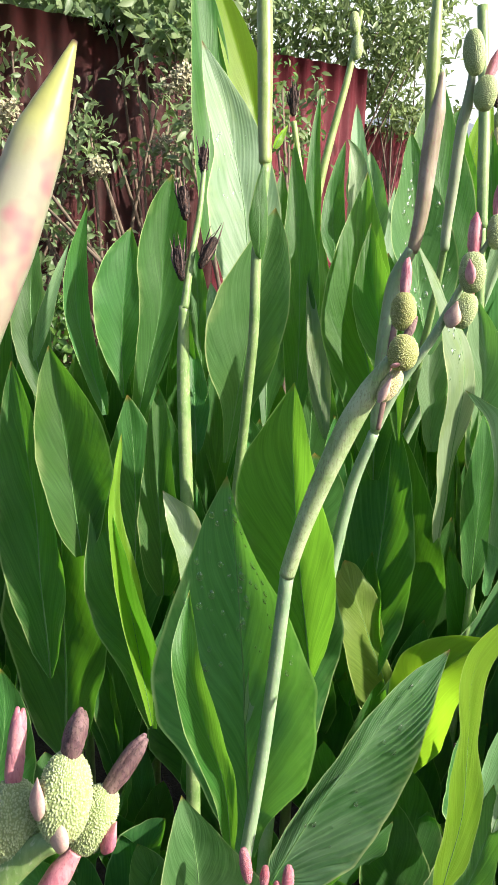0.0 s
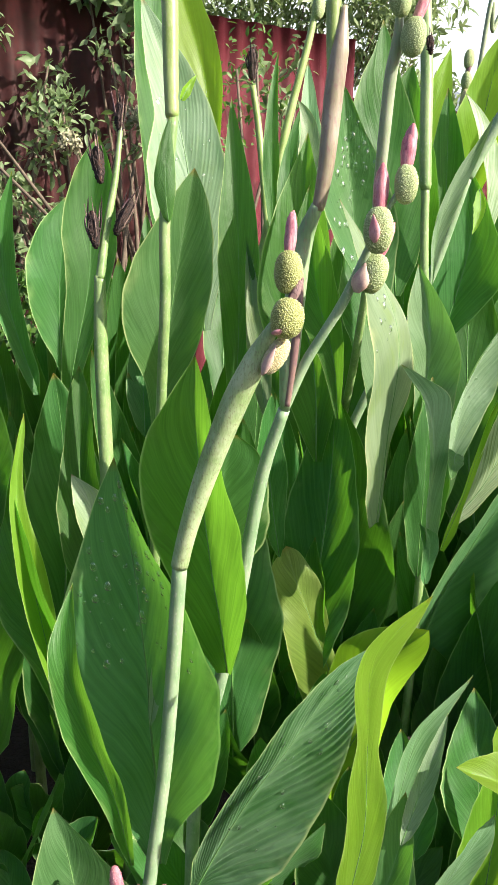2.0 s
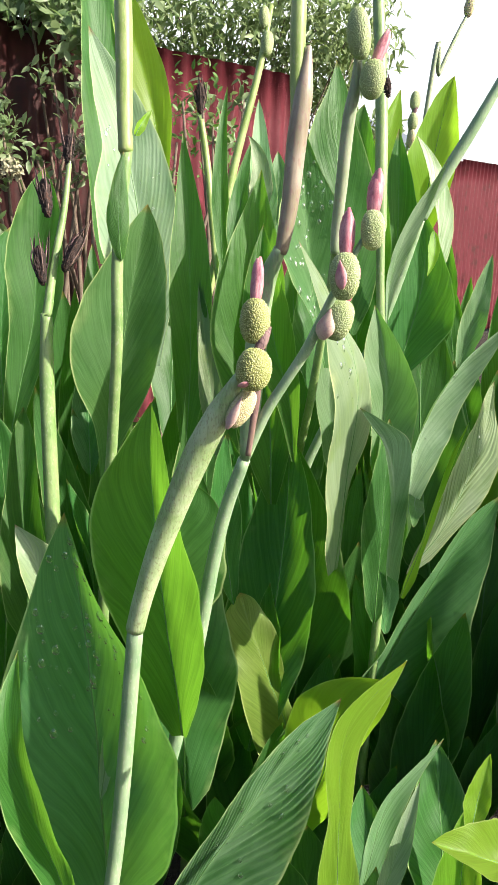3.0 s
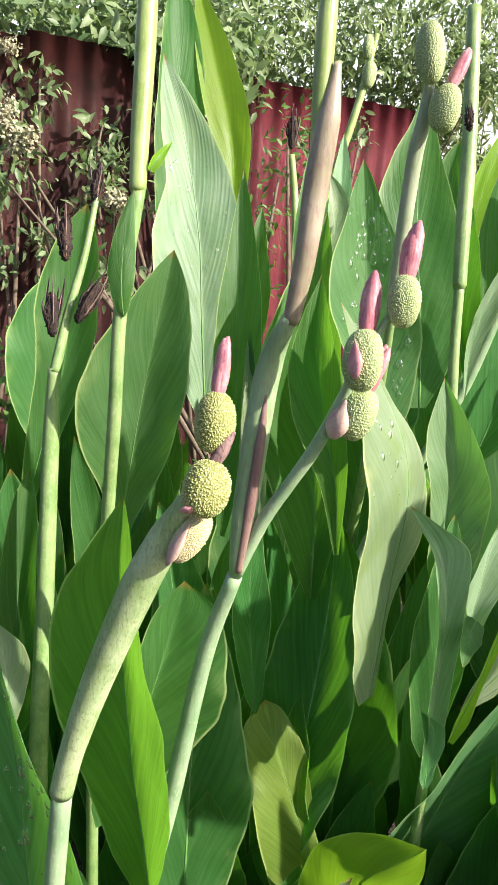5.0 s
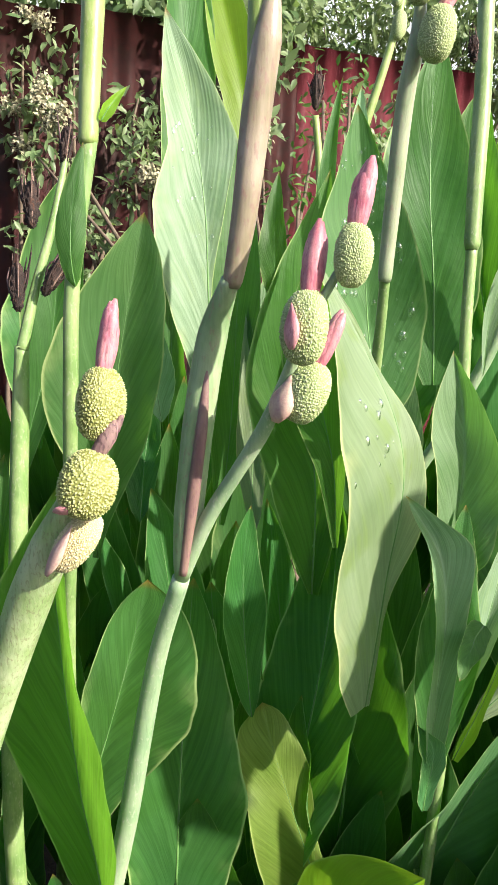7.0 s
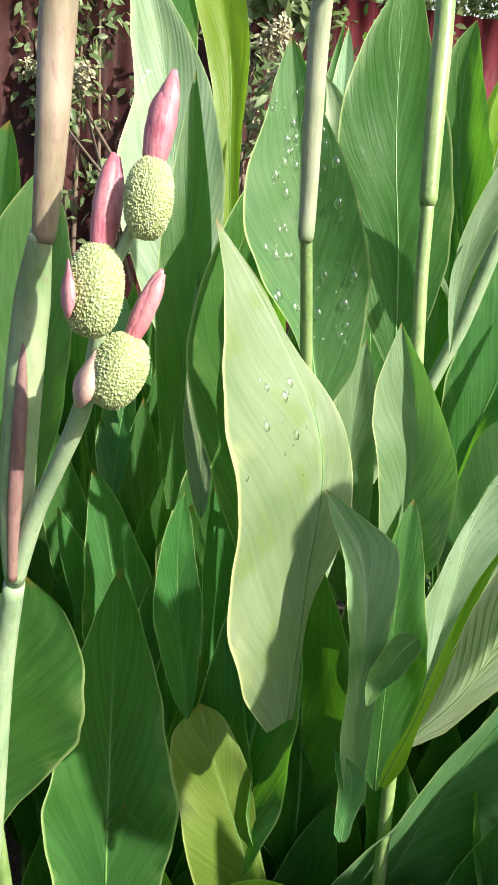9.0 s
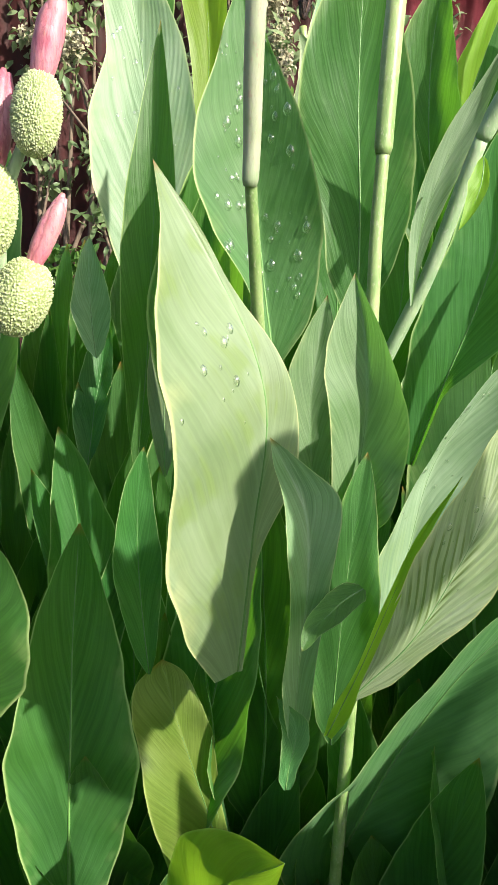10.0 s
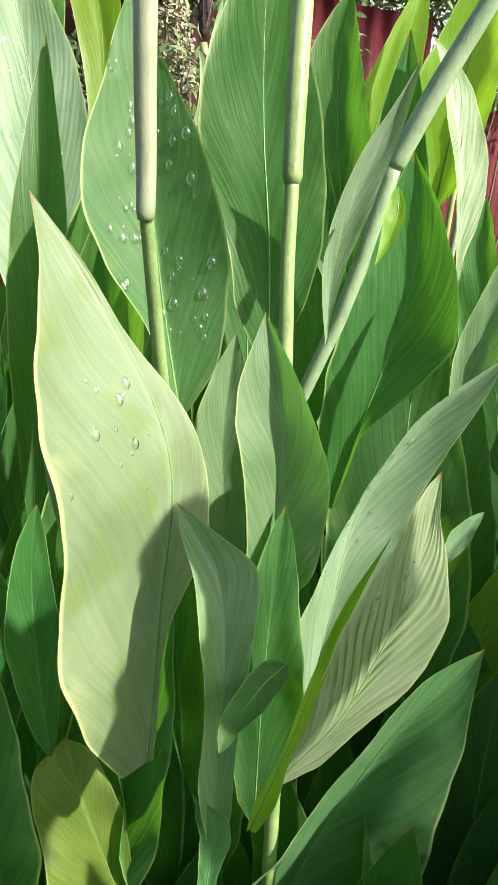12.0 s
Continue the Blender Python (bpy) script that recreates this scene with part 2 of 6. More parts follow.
DEAD = plain_material("canna_dead_head", (0.010, 0.007, 0.008), (0.06, 0.034, 0.03), 90.0, 0.85, 0.0, 0.8, 0.0015, (0.12, 0.05, 0.03))
DRY_ROSE = plain_material("canna_dry_spike", (0.13, 0.07, 0.06), (0.36, 0.24, 0.20), 90.0, 0.8, 0.0, 0.6, 0.001, (0.05, 0.03, 0.03))


def bud_material():
    """A furled flower bud: green at its foot, white and rose along the middle, yellow-green towards the tip."""
    n = Nodes("canna_flower_bud")
    place = n.add("ShaderNodeTexCoord").outputs["Object"]
    up = n.add("ShaderNodeSeparateXYZ", Vector=place)
    z = n.math("MULTIPLY_ADD", n.noise(place, 60.0), 0.02, up.outputs[2])
    col = n.mix(n.ramp(z, 1.236, 1.275), (0.30, 0.42, 0.18), (0.46, 0.45, 0.33))
    blush = n.math("MULTIPLY", n.ramp(n.noise(place, 55.0, 2.0), 0.45, 0.60), n.ramp(z, 1.262, 1.285))
    col = n.mix(n.math("MULTIPLY", blush, 0.85), col, (0.50, 0.21, 0.24))
    col = n.mix(n.ramp(z, 1.320, 1.345), col, (0.50, 0.52, 0.17))
    col = n.mix(n.ramp(z, 1.357, 1.361), col, (0.10, 0.05, 0.03))
    skin = n.add("ShaderNodeBsdfPrincipled", Base_Color=col, Roughness=0.42, Normal=n.bump(n.noise(place, 300.0), 0.2, 0.0006))
    lit = n.add("ShaderNodeBsdfTranslucent", Color=col)
    both = n.add("ShaderNodeMixShader", Fac=0.25)
    n.put(both.inputs[1], skin.outputs[0])
    n.put(both.inputs[2], lit.outputs[0])
    return n.done(both.outputs[0])


BUD_SKIN = bud_material()
FENCE_RED = plain_material("painted_fence_sheet", (0.20, 0.030, 0.046), (0.28, 0.055, 0.075), 3.0, 0.5, 0.0, 0.15, 0.001, (0.09, 0.03, 0.025))
FENCE_BROWN = plain_material("rusty_fence_sheet", (0.050, 0.016, 0.017), (0.115, 0.027, 0.027), 5.0, 0.6, 0.0, 0.25, 0.001, (0.05, 0.026, 0.02))
SOIL = plain_material("garden_soil", (0.018, 0.013, 0.009), (0.045, 0.033, 0.024), 14.0, 0.95, 0.0, 1.0, 0.02)
BARK = plain_material("bush_twig", (0.10, 0.07, 0.05), (0.20, 0.15, 0.11), 40.0, 0.85)
FLOWER = plain_material("flower_head_cream", (0.30, 0.29, 0.17), (0.48, 0.44, 0.31), 60.0, 0.7)
ROOF = plain_material("metal_roof", (0.20, 0.23, 0.27), (0.28, 0.31, 0.35), 2.0, 0.55, 0.3)
WALL = plain_material("house_wall", (0.42, 0.40, 0.37), (0.55, 0.53, 0.50), 2.0, 0.8)
BUSH = foliage_material("bush_leaves", (0.09, 0.16, 0.06), (0.28, 0.36, 0.18), (0.28, 0.42, 0.10))
TREE = foliage_material("tree_leaves", (0.10, 0.17, 0.06), (0.30, 0.38, 0.17), (0.34, 0.46, 0.14))
WEED = foliage_material("weed_leaves", (0.04, 0.11, 0.02), (0.13, 0.25, 0.05), (0.16, 0.34, 0.03))


def water_material():
    n = Nodes("water")
    clear = n.add("ShaderNodeBsdfTransparent", Color=(1, 1, 1, 1))
    shine = n.add("ShaderNodeBsdfGlossy", Color=(1, 1, 1, 1), Roughness=0.16)
    both = n.add("ShaderNodeMixShader", Fac=n.math("MULTIPLY_ADD", n.add("ShaderNodeFresnel", IOR=1.3).outputs[0], 0.7, 0.10))
    lens = n.add("ShaderNodeBsdfRefraction", Color=(1, 1, 1, 1), Roughness=0.0, IOR=1.33)
    body = n.add("ShaderNodeMixShader", Fac=0.15)
    n.put(body.inputs[1], clear.outputs[0])
    n.put(body.inputs[2], lens.outputs[0])
    n.put(both.inputs[1], body.outputs[0])
    n.put(both.inputs[2], shine.outputs[0])
    return n.done(both.outputs[0])


WATER = water_material()

# ---- builders ----
def part(name, bm, material, parent=None, label="", smooth=True):
    """Links a bmesh as one mesh object, under a thing or a part."""
    data = bpy.data.meshes.new(name)
    bm.to_mesh(data)
    bm.free()
    return part_of_mesh(name, data, material, parent, label, smooth)


def part_of_mesh(name, data, material, parent=None, label="", smooth=True):
    data.materials.append(material)
    if smooth:
        data.polygons.foreach_set("use_smooth", [True] * len(data.polygons))
    ob = new(name, data)
    if parent:
        ob.parent = parent
    if label:
        tagged(ob, label)
    return ob


def thing(name, place, label, category, group="", kind=""):
    ob = new(name)
    ob.empty_display_size = 0.05
    ob.location = place
    return tagged(ob, label, category, group, kind)


def bezier(points, count):
    """count points on a smooth curve through the given ones."""
    pts = [Vector(p) for p in points]
    ends = [pts[0] * 2 - pts[1], *pts, pts[-1] * 2 - pts[-2]]
    out = []
    for i in range(count):
        s = i / (count - 1) * (len(pts) - 1)
        k = min(int(s), len(pts) - 2)
        f = s - k
        a, b, c, d = ends[k:k + 4]
        out.append(0.5 * ((2 * b) + (c - a) * f + (2 * a - 5 * b + 4 * c - d) * f * f + (3 * b - a - 3 * c + d) * f ** 3))
    return out


def tube(bm, line, radii, sides=12, squash=1.0):
    """A closed tube along a line with a radius at each point."""
    rings, up = [], None
    for i, p in enumerate(line):
        ahead = (line[min(i + 1, len(line) - 1)] - line[max(i - 1, 0)]).normalized()
        if up is None:
            up = ahead.orthogonal().normalized()
        up = (up - ahead * up.dot(ahead)).normalized()
        side = ahead.cross(up)
        rings.append([bm.verts.new(p + (up * math.cos(a) * squash + side * math.sin(a)) * radii[i]) for a in (k * 2 * math.pi / sides for k in range(sides))])
    for a, b in zip(rings, rings[1:]):
        for k in range(sides):
            bm.faces.new((a[k], a[(k + 1) % sides], b[(k + 1) % sides], b[k]))
    bm.faces.new(rings[0][::-1])
    bm.faces.new(rings[-1])


def spread(values, count):
    """Values at even steps, stretched to count by straight lines."""
    return list(np.interp(np.linspace(0, 1, count), np.linspace(0, 1, len(values)), values))


def stem(plant, points, radii, material, name="stem", label="", nodes=(), count=40, cuff=False):
    """A stem through the points; at each share in nodes it swells to a joint."""
    line = [p - plant.location for p in bezier(points, count)]
    r = spread(radii, count)
    if cuff:
        r[0], r[1] = r[0] * 0.80, r[1] * 0.97
    for s in nodes:
        k = round(s * (count - 1))
        for j, more in ((k - 1, 1.02), (k, 1.06), (k + 1, 1.02)):
            if 0 <= j < count:
                r[j] *= more
    bm = bmesh.new()
    tube(bm, line, r, 14)
    return part(name, bm, material, plant, label)


WIDTHS_AT = (0.0, 0.1, 0.22, 0.36, 0.5, 0.64, 0.78, 0.88, 0.95, 1.0)


def leaf(plant, base, mid, tip, side, wl, wr, material=None, peak=0.42, cup=0.25, wave=0.0, foot=0.12, seed=0, rough=False, vee=0.12):
    """One canna blade from its base over its middle to its tip; side points from the left half to the right one.
    peak: where it is widest; cup: how far both halves rise towards their margins; vee: how sharply they fold along the midrib;
    wave: rippled margins; foot: share of the width at the base; rough: few faces, for leaves deep in the bed."""
    rnd = random.Random(seed * 7919 + 13)
    o = plant.location
    base, mid, tip = Vector(base) - o, Vector(mid) - o, Vector(tip) - o
    ctrl = mid * 2 - (base + tip) / 2
    along, half = (18, 3) if rough else (60, 11)
    side = Vector(side).normalized()
    length = (mid - base).length + (tip - mid).length
    bm = bmesh.new()
    uv = bm.loops.layers.uv.new("UVMap")
    ph = [rnd.uniform(0, 6.28) for _ in range(6)]
    rows, coords = [], {}
    small = min(1.0, (wl + wr) / 0.08)
    twist = 0.0 if rough else rnd.uniform(-16, 16)
    spine = []
    for i in range(along + 1):
        u = i / along
        p = base * (1 - u) ** 2 + ctrl * 2 * u * (1 - u) + tip * u * u
        t = ((ctrl - base) * (1 - u) + (tip - ctrl) * u).normalized()
        s = (side - t * side.dot(t)).normalized()
        s = Matrix.Rotation(radians(twist * (u - 0.5)), 3, t) @ s
        n = s.cross(t).normalized()        # towards the viewer's side
        if u < peak:
            w = foot + (1 - foot) * math.sin(math.pi / 2 * u / peak) ** 1.15
        else:
            x = (u - peak) / (1 - peak)
            w = (math.cos(math.pi / 2 * x) ** 0.9) * (1 - 0.12 * math.sin(math.pi * x))
            w = max(w, 0.012)
        w *= min(1.0, 0.04 + u / 0.07) ** 0.55
        row = []
        for j in range(-half, half + 1):
            v = j / half
            width = (wl if v < 0 else wr) * w
            lift = (cup * v * v + vee * (math.sqrt(v * v + 0.004) - 0.063)) * (wl + wr) / 2 * w
            edge = abs(v) ** 2.5
            ripple = (wave + 0.003) * small * edge * (math.sin(u * 11 + ph[0] + v * 2) * 0.8 + math.sin(u * 23 + ph[1] - v * 2) * 0.45) * w
            ripple += 0.07 * (wl + wr) * noise.noise(Vector((u * 4.2 + seed * 3.7, v * 1.3, seed * 1.9))) * w
            lane = u - 0.40 * abs(v) ** 0.9
            if not rough:
                ripple += 0.0006 * small * noise.noise(Vector((lane * 34, v * 0.8, seed * 2.3))) * min(1, abs(v) * 4) * w ** 0.6
            jag = 1 + (0.012 * math.sin(u * 55 + ph[2] + v * 3) + 0.09 * noise.noise(Vector((u * 6, math.copysign(2.0, v), seed * 1.3)))) * edge
            q = p + s * (v * width * jag) + n * (lift + ripple)
            vert = bm.verts.new(q)
            coords[vert] = (u, v * 0.5 + 0.5)
            row.append(vert)
            if j == 0:
                spine.append((q, n, s, t))
        rows.append(row)
    for a, b in zip(rows, rows[1:]):
        for j in range(2 * half):
            f = bm.faces.new((a[j], a[j + 1], b[j + 1], b[j]))
            for loop in f.loops:
                loop[uv].uv = coords[loop.vert]
    blade = part("leaf", bm, material or LEAF, plant)
    bm = bmesh.new()
    thick = max(0.0008, (wl + wr) * 0.015)
    if rough:
        return blade
    step = spine[::4]
    line = [p - n * 0.0003 for p, n, s, t in step]
    tube(bm, line, [max(0.0003, thick * (1 - 0.9 * k / (len(line) - 1))) for k in range(len(line))], 8)
    part("midrib", bm, MIDRIB, blade)
    return blade


def blade(plant, line, side, left, right, material, cup=0.2, vee=0.12, rib=0.0, ribs=26, wave=0.0, swell=0.05, seed=0):
    """One canna blade along five spine points from base to tip; left and right are its half widths at the shares WIDTHS_AT of its length,
    laid off along side. cup: how far both halves rise towards their margins; vee: how sharply they fold along the midrib;
    rib: height of the pleats along the side veins; wave: rippled margins."""
    rnd = random.Random(seed * 7919 + 13)
    o = plant.location
    along, half = (170, 30) if rib else (80, 11)
    track = bezier([Vector(p) - o for p in line], along + 1)
    side = Vector(side).normalized()
    shares = np.linspace(0, 1, along + 1)
    edges = []
    for widths in (left, right):
        w = np.interp(shares, WIDTHS_AT, widths)
        for _ in range(6):
            w[1:-1] = 0.25 * w[:-2] + 0.5 * w[1:-1] + 0.25 * w[2:]
        edges.append(w)
    widest = max(l + r for l, r in zip(left, right))
    mean = widest / 2
    small = min(1.0, widest / 0.08)
    ph = [rnd.uniform(0, 6.28) for _ in range(4)]
    bm = bmesh.new()
    uv = bm.loops.layers.uv.new("UVMap")
    rows, coords, spine = [], {}, []
    for i in range(along + 1):
        u = i / along
        p, t = track[i], (track[min(i + 1, along)] - track[max(i - 1, 0)]).normalized()
        n = side.cross(t).normalized()
        w = (edges[0][i] + edges[1][i]) / widest
        row = []
        for j in range(-half, half + 1):
            v = j / half
            width = edges[0][i] if v < 0 else edges[1][i]
            lift = (cup * v * v + vee * (math.sqrt(v * v + 0.004) - 0.063)) * mean * w
            edge = abs(v) ** 2.5
            ripple = (wave + 0.002) * small * edge * (math.sin(u * 11 + ph[0] + v * 2) * 0.8 + math.sin(u * 23 + ph[1] - v * 2) * 0.45) * w
            ripple += swell * widest * noise.noise(Vector((u * 4.2 + seed * 3.7, v * 1.3, seed * 1.9))) * w
            lane = u - 0.40 * abs(v) ** 0.9
            ripple += 0.0007 * small * noise.noise(Vector((lane * 34, v * 0.8, seed * 2.3))) * min(1, abs(v) * 4) * w ** 0.6
            pleat = rib * (0.75 + 0.5 * noise.noise(Vector((lane * 9, v, seed)))) * math.sin(6.283 * ribs * lane) * min(1, abs(v) * 5) * min(1, (1 - abs(v)) * 6) * w ** 0.6
            jag = 1 + (0.006 * math.sin(u * 55 + ph[2] + v * 3) + 0.04 * noise.noise(Vector((u * 9, math.copysign(2.0, v), seed * 1.3)))) * edge
            q = p + side * (v * width * jag) + n * (lift + ripple + pleat)
            vert = bm.verts.new(q)
            coords[vert] = (u, v * 0.5 + 0.5)
            row.append(vert)
            if j == 0:
                spine.append(q - n * 0.0003)
        rows.append(row)
    for a, b in zip(rows, rows[1:]):
        for j in range(2 * half):
            f = bm.faces.new((a[j], a[j + 1], b[j + 1], b[j]))
            for loop in f.loops:
                loop[uv].uv = coords[loop.vert]
    ob = part("leaf", bm, material, plant)
    bm = bmesh.new()
    step = spine[::4]
    thick = max(0.0007, widest * 0.012)
    tube(bm, step, [max(0.0003, thick * (1 - 0.9 * k / (len(step) - 1))) for k in range(len(step))], 8)
    part("midrib", bm, MIDRIB, ob)
    return ob


def bumpy_ball(bm, centre, axis, length, width, warts, seed, lump=0.0009, fine=30.0):
    """A seed pod: an egg covered in small soft warts."""
    axis = Vector(axis).normalized()
    a = axis.orthogonal().normalized()
    b = axis.cross(a)
    rings, turns = (150, 260) if warts <= 1 else (30, 36)
    mark = bm.verts.layers.float.new("wart")
    shift = Vector((seed * 1.7, seed * 0.9, seed * 2.3))
    rows = []
    for i in range(rings + 1):
        th = math.pi * i / rings
        row = []
        for k in range(turns):
            ph = k * 2 * math.pi / turns
            lobes = 1 + 0.06 * math.cos(3 * ph + seed) * math.sin(th)
            r = width / 2 * 0.96 * math.sin(th) ** 0.75 * lobes
            out = a * math.cos(ph) + b * math.sin(ph)
            spot = axis * (-length / 2 * 1.1 * math.cos(th)) + out * r
            near = noise.voronoi(spot * (fine / width) + shift)[0][0]
            wart = max(0.0, 0.58 - near) / 0.58
            push = lump * warts * wart ** 1.2 * (0.35 + 0.65 * math.sin(th))
            vert = bm.verts.new(centre + spot + (out * math.sin(th) - axis * math.cos(th)).normalized() * push)
            vert[mark] = wart
            row.append(vert)
        rows.append(row)
    for p, q in zip(rows, rows[1:]):
        for k in range(turns):
            bm.faces.new((p[k], p[(k + 1) % turns], q[(k + 1) % turns], q[k]))


def pod(plant, centre, axis, length, width, skin=None, seed=1, crown=(), bract=(), label=""):
    """A warty seed pod. crown: (way, length, width, material) of the withered petals on its top; bract: (offset, way, length, width, material)."""
    c = Vector(centre) - plant.location
    axis = Vector(axis).normalized()
    length, width = length * 0.96, width * 0.9
    bm = bmesh.new()
    bumpy_ball(bm, c, axis, length, width, 1.0, seed, 0.0016, 26.0)
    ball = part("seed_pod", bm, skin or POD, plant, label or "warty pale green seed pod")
    for k, (way, ln, wd, mat) in enumerate(crown):
        way = Vector(way).normalized()
        bm = bmesh.new()
        side = way.orthogonal().normalized()
        other = way.cross(side)
        rnd = random.Random(seed * 31 + k)
        for m in range(5):
            spin = m * 1.257 + seed
            off = (side * math.cos(spin) + other * math.sin(spin)) * wd * (0.10 if m else 0.0)
            start = c + axis * length * 0.42 + off
            lean = Vector((rnd.uniform(-1, 1), rnd.uniform(-1, 1), rnd.uniform(-1, 1))) * ln * 0.03
            top = rnd.uniform(0.72, 1.0)
            pts = [start, start + way * ln * 0.35 * top + off * 0.1, start + way * ln * 0.7 * top + off * 0.05 + lean * 0.5, start + way * ln * top - off * 0.1 + lean]
            line = bezier(pts, 14)
            tube(bm, line, [wd * (0.33 if m else 0.40) * r * rnd.uniform(0.95, 1.04) for r in spread((0.62, 0.85, 1.0, 1.06, 1.05, 0.95, 0.72, 0.25), 14)], 12, 0.85)
        part("petal_remnant", bm, mat, ball, "withered petals on the pod's top")
    for k, (off, way, ln, wd, mat) in enumerate(bract):
        way = Vector(way).normalized()
        start = c + Vector(off)
        bm = bmesh.new()
        line = bezier((start, start + way * ln * 0.5, start + way * ln), 10)
        tube(bm, line, [wd * 0.5 * r for r in spread((0.3, 0.85, 1.0, 0.8, 0.4, 0.06), 10)], 10, 0.45)
        part("bract", bm, mat, ball, "small papery bract")
    return ball


def dead_head(plant, place, way, length, seed):
    """A withered flower head: dark wrinkled capsule with shrivelled spikes."""
    rnd = random.Random(seed)
    length *= rnd.uniform(0.85, 1.05)
    c = Vector(place) - plant.location
    way = Vector(way).normalized()
    side = way.orthogonal().normalized()
    other = way.cross(side)
    bm = bmesh.new()
    bumpy_ball(bm, c, way, length * 0.5, length * 0.14, 2.5, seed, 0.0022)
    ball = part("seed_head", bm, DEAD, plant, "dark withered seed head")
    for k in range(11):
        bm = bmesh.new()
        a = k * 0.9 + rnd.uniform(-0.4, 0.4)
        out = (side * math.cos(a) + other * math.sin(a))
        start = c - way * length * rnd.uniform(0.12, 0.24) + out * length * 0.04
        kink = c + way * length * rnd.uniform(0.0, 0.16) + out * length * rnd.uniform(0.07, 0.12)
        end = c + way * length * rnd.uniform(0.16, 0.56) + out * length * rnd.choice((0.02, 0.05, 0.09, 0.17))
        line = bezier((start, kink, end), 8)
        tube(bm, line, [length * 0.019 * r * rnd.uniform(0.6, 1.4) for r in (1, 1.2, 1, 0.9, 1.0, 0.8, 0.6, 0.2)], 7, 0.5)
        part("dry_petal", bm, (DEAD, DRY_ROSE, DEAD, DRY)[k % 4], ball)
    return ball


def leaf_cloud(name, centres, radius, count, size, material, seed, kind="", parent=None, flat=0.5, aspect=2.2):
    """Many small pointed leaves round the given centres, as one mesh."""
    rng = np.random.default_rng(seed)
    cs = np.array(centres, float)
    pick = rng.integers(0, len(cs), count)
    spot = rng.normal(0, 1, (count, 3))
    spot /= np.linalg.norm(spot, axis=1)[:, None]
    spot = cs[pick] + spot * (rng.random(count) ** 0.5)[:, None] * np.array(radius)
    way = rng.normal(0, 1, (count, 3)) + np.array([0, 0, -0.35])
    way /= np.linalg.norm(way, axis=1)[:, None]
    nrm = rng.normal(0, 1, (count, 3)) * flat + np.array([0.2, -0.5, 0.8])
    side = np.cross(way, nrm)
    side /= np.linalg.norm(side, axis=1)[:, None]
    up = np.cross(side, way)
    ln = size * rng.uniform(0.6, 1.3, count)[:, None]
    wd = ln / aspect
    base, tip = spot, spot + way * ln - up * ln * 0.12
    p1, p2 = spot + way * ln * 0.3, spot + way * ln * 0.65
    verts = np.stack([base, p1 - side * wd * 0.42 + up * wd * 0.14, p1, p1 + side * wd * 0.42 + up * wd * 0.14,
                      p2 - side * wd * 0.36 + up * wd * 0.06, p2 - up * ln * 0.03, p2 + side * wd * 0.36 + up * wd * 0.06, tip], 1).reshape(-1, 3)
    tri = [(0, 2, 1), (0, 3, 2), (1, 2, 5, 4), (2, 3, 6, 5), (4, 5, 7), (5, 6, 7)]
    faces = [tuple(8 * i + k for k in f) for i in range(count) for f in tri]
    data = bpy.data.meshes.new(name)
    data.from_pydata([tuple(v) for v in verts], [], faces)
    ob = part_of_mesh(name, data, material, parent, smooth=True)
    return tagged(ob, kind=kind) if kind else ob


def drops(blade, count, size, along, across, seed, half=11):
    """Beads of water on a blade, within the given shares of its length and width."""
    rnd = random.Random(seed)
    wide = 2 * half + 1
    verts = blade.data.vertices
    rows = len(verts) // wide - 1
    o = blade.parent.location
    for k in range(count):
        i = min(rows - 1, max(1, int(rnd.uniform(*along) * rows)))
        j = min(wide - 2, max(1, int((rnd.uniform(*across) * 0.5 + 0.5) * (wide - 1))))
        p, q, r = (verts[i * wide + j].co, verts[(i + 1) * wide + j].co, verts[i * wide + j + 1].co)
        f, g = rnd.random(), rnd.random()
        spot = p + (q - p) * f + (r - p) * g
        up = (r - p).cross(q - p).normalized()
        down = Vector((0, 0, -1)) - up * up.dot(Vector((0, 0, -1)))
        down.normalize()
        side = up.cross(down)
        rad = size * rnd.choice((0.3, 0.4, 0.5, 0.6, 0.8, 1.0, 1.3))
        bm = bmesh.new()
        bmesh.ops.create_uvsphere(bm, u_segments=14, v_segments=9, radius=1.0)
        for v in bm.verts:
            x, y, z = v.co
            taper = 1 - 0.25 * max(0, -y)
            v.co = (side * x * taper + down * (y * 1.35) + up * max(z * 0.62, -0.08)) * rad
        bead = part("water_drop", bm, WATER)
        bead.location = o + spot + up * rad * 0.03
        tagged(bead, "clear water drop on a canna leaf", "water drop", "water drops on the leaves")

# ---- the setting ----
def ground_sheet():
    bm = bmesh.new()
    size, n = 60.0, 90
    grid = []
    for i in range(n + 1):
        row = []
        for j in range(n + 1):
            x, y = ((i / n * 2 - 1) ** 3) * size, ((j / n * 2 - 1) ** 3) * size + 1.5
            z = -0.02 + 0.03 * noise.noise(Vector((x * 2.1, y * 2.1, 0))) * (abs(x) < 8) * (abs(y) < 8)
            row.append(bm.verts.new((x, y, z - 0.012)))
        grid.append(row)
    for i in range(n):
        for j in range(n):
            bm.faces.new((grid[i][j], grid[i + 1][j], grid[i + 1][j + 1], grid[i][j + 1]))
    return tagged(part("ground", bm, SOIL), "dark bare garden soil under the plants", "ground", kind="structure")


ground_sheet()


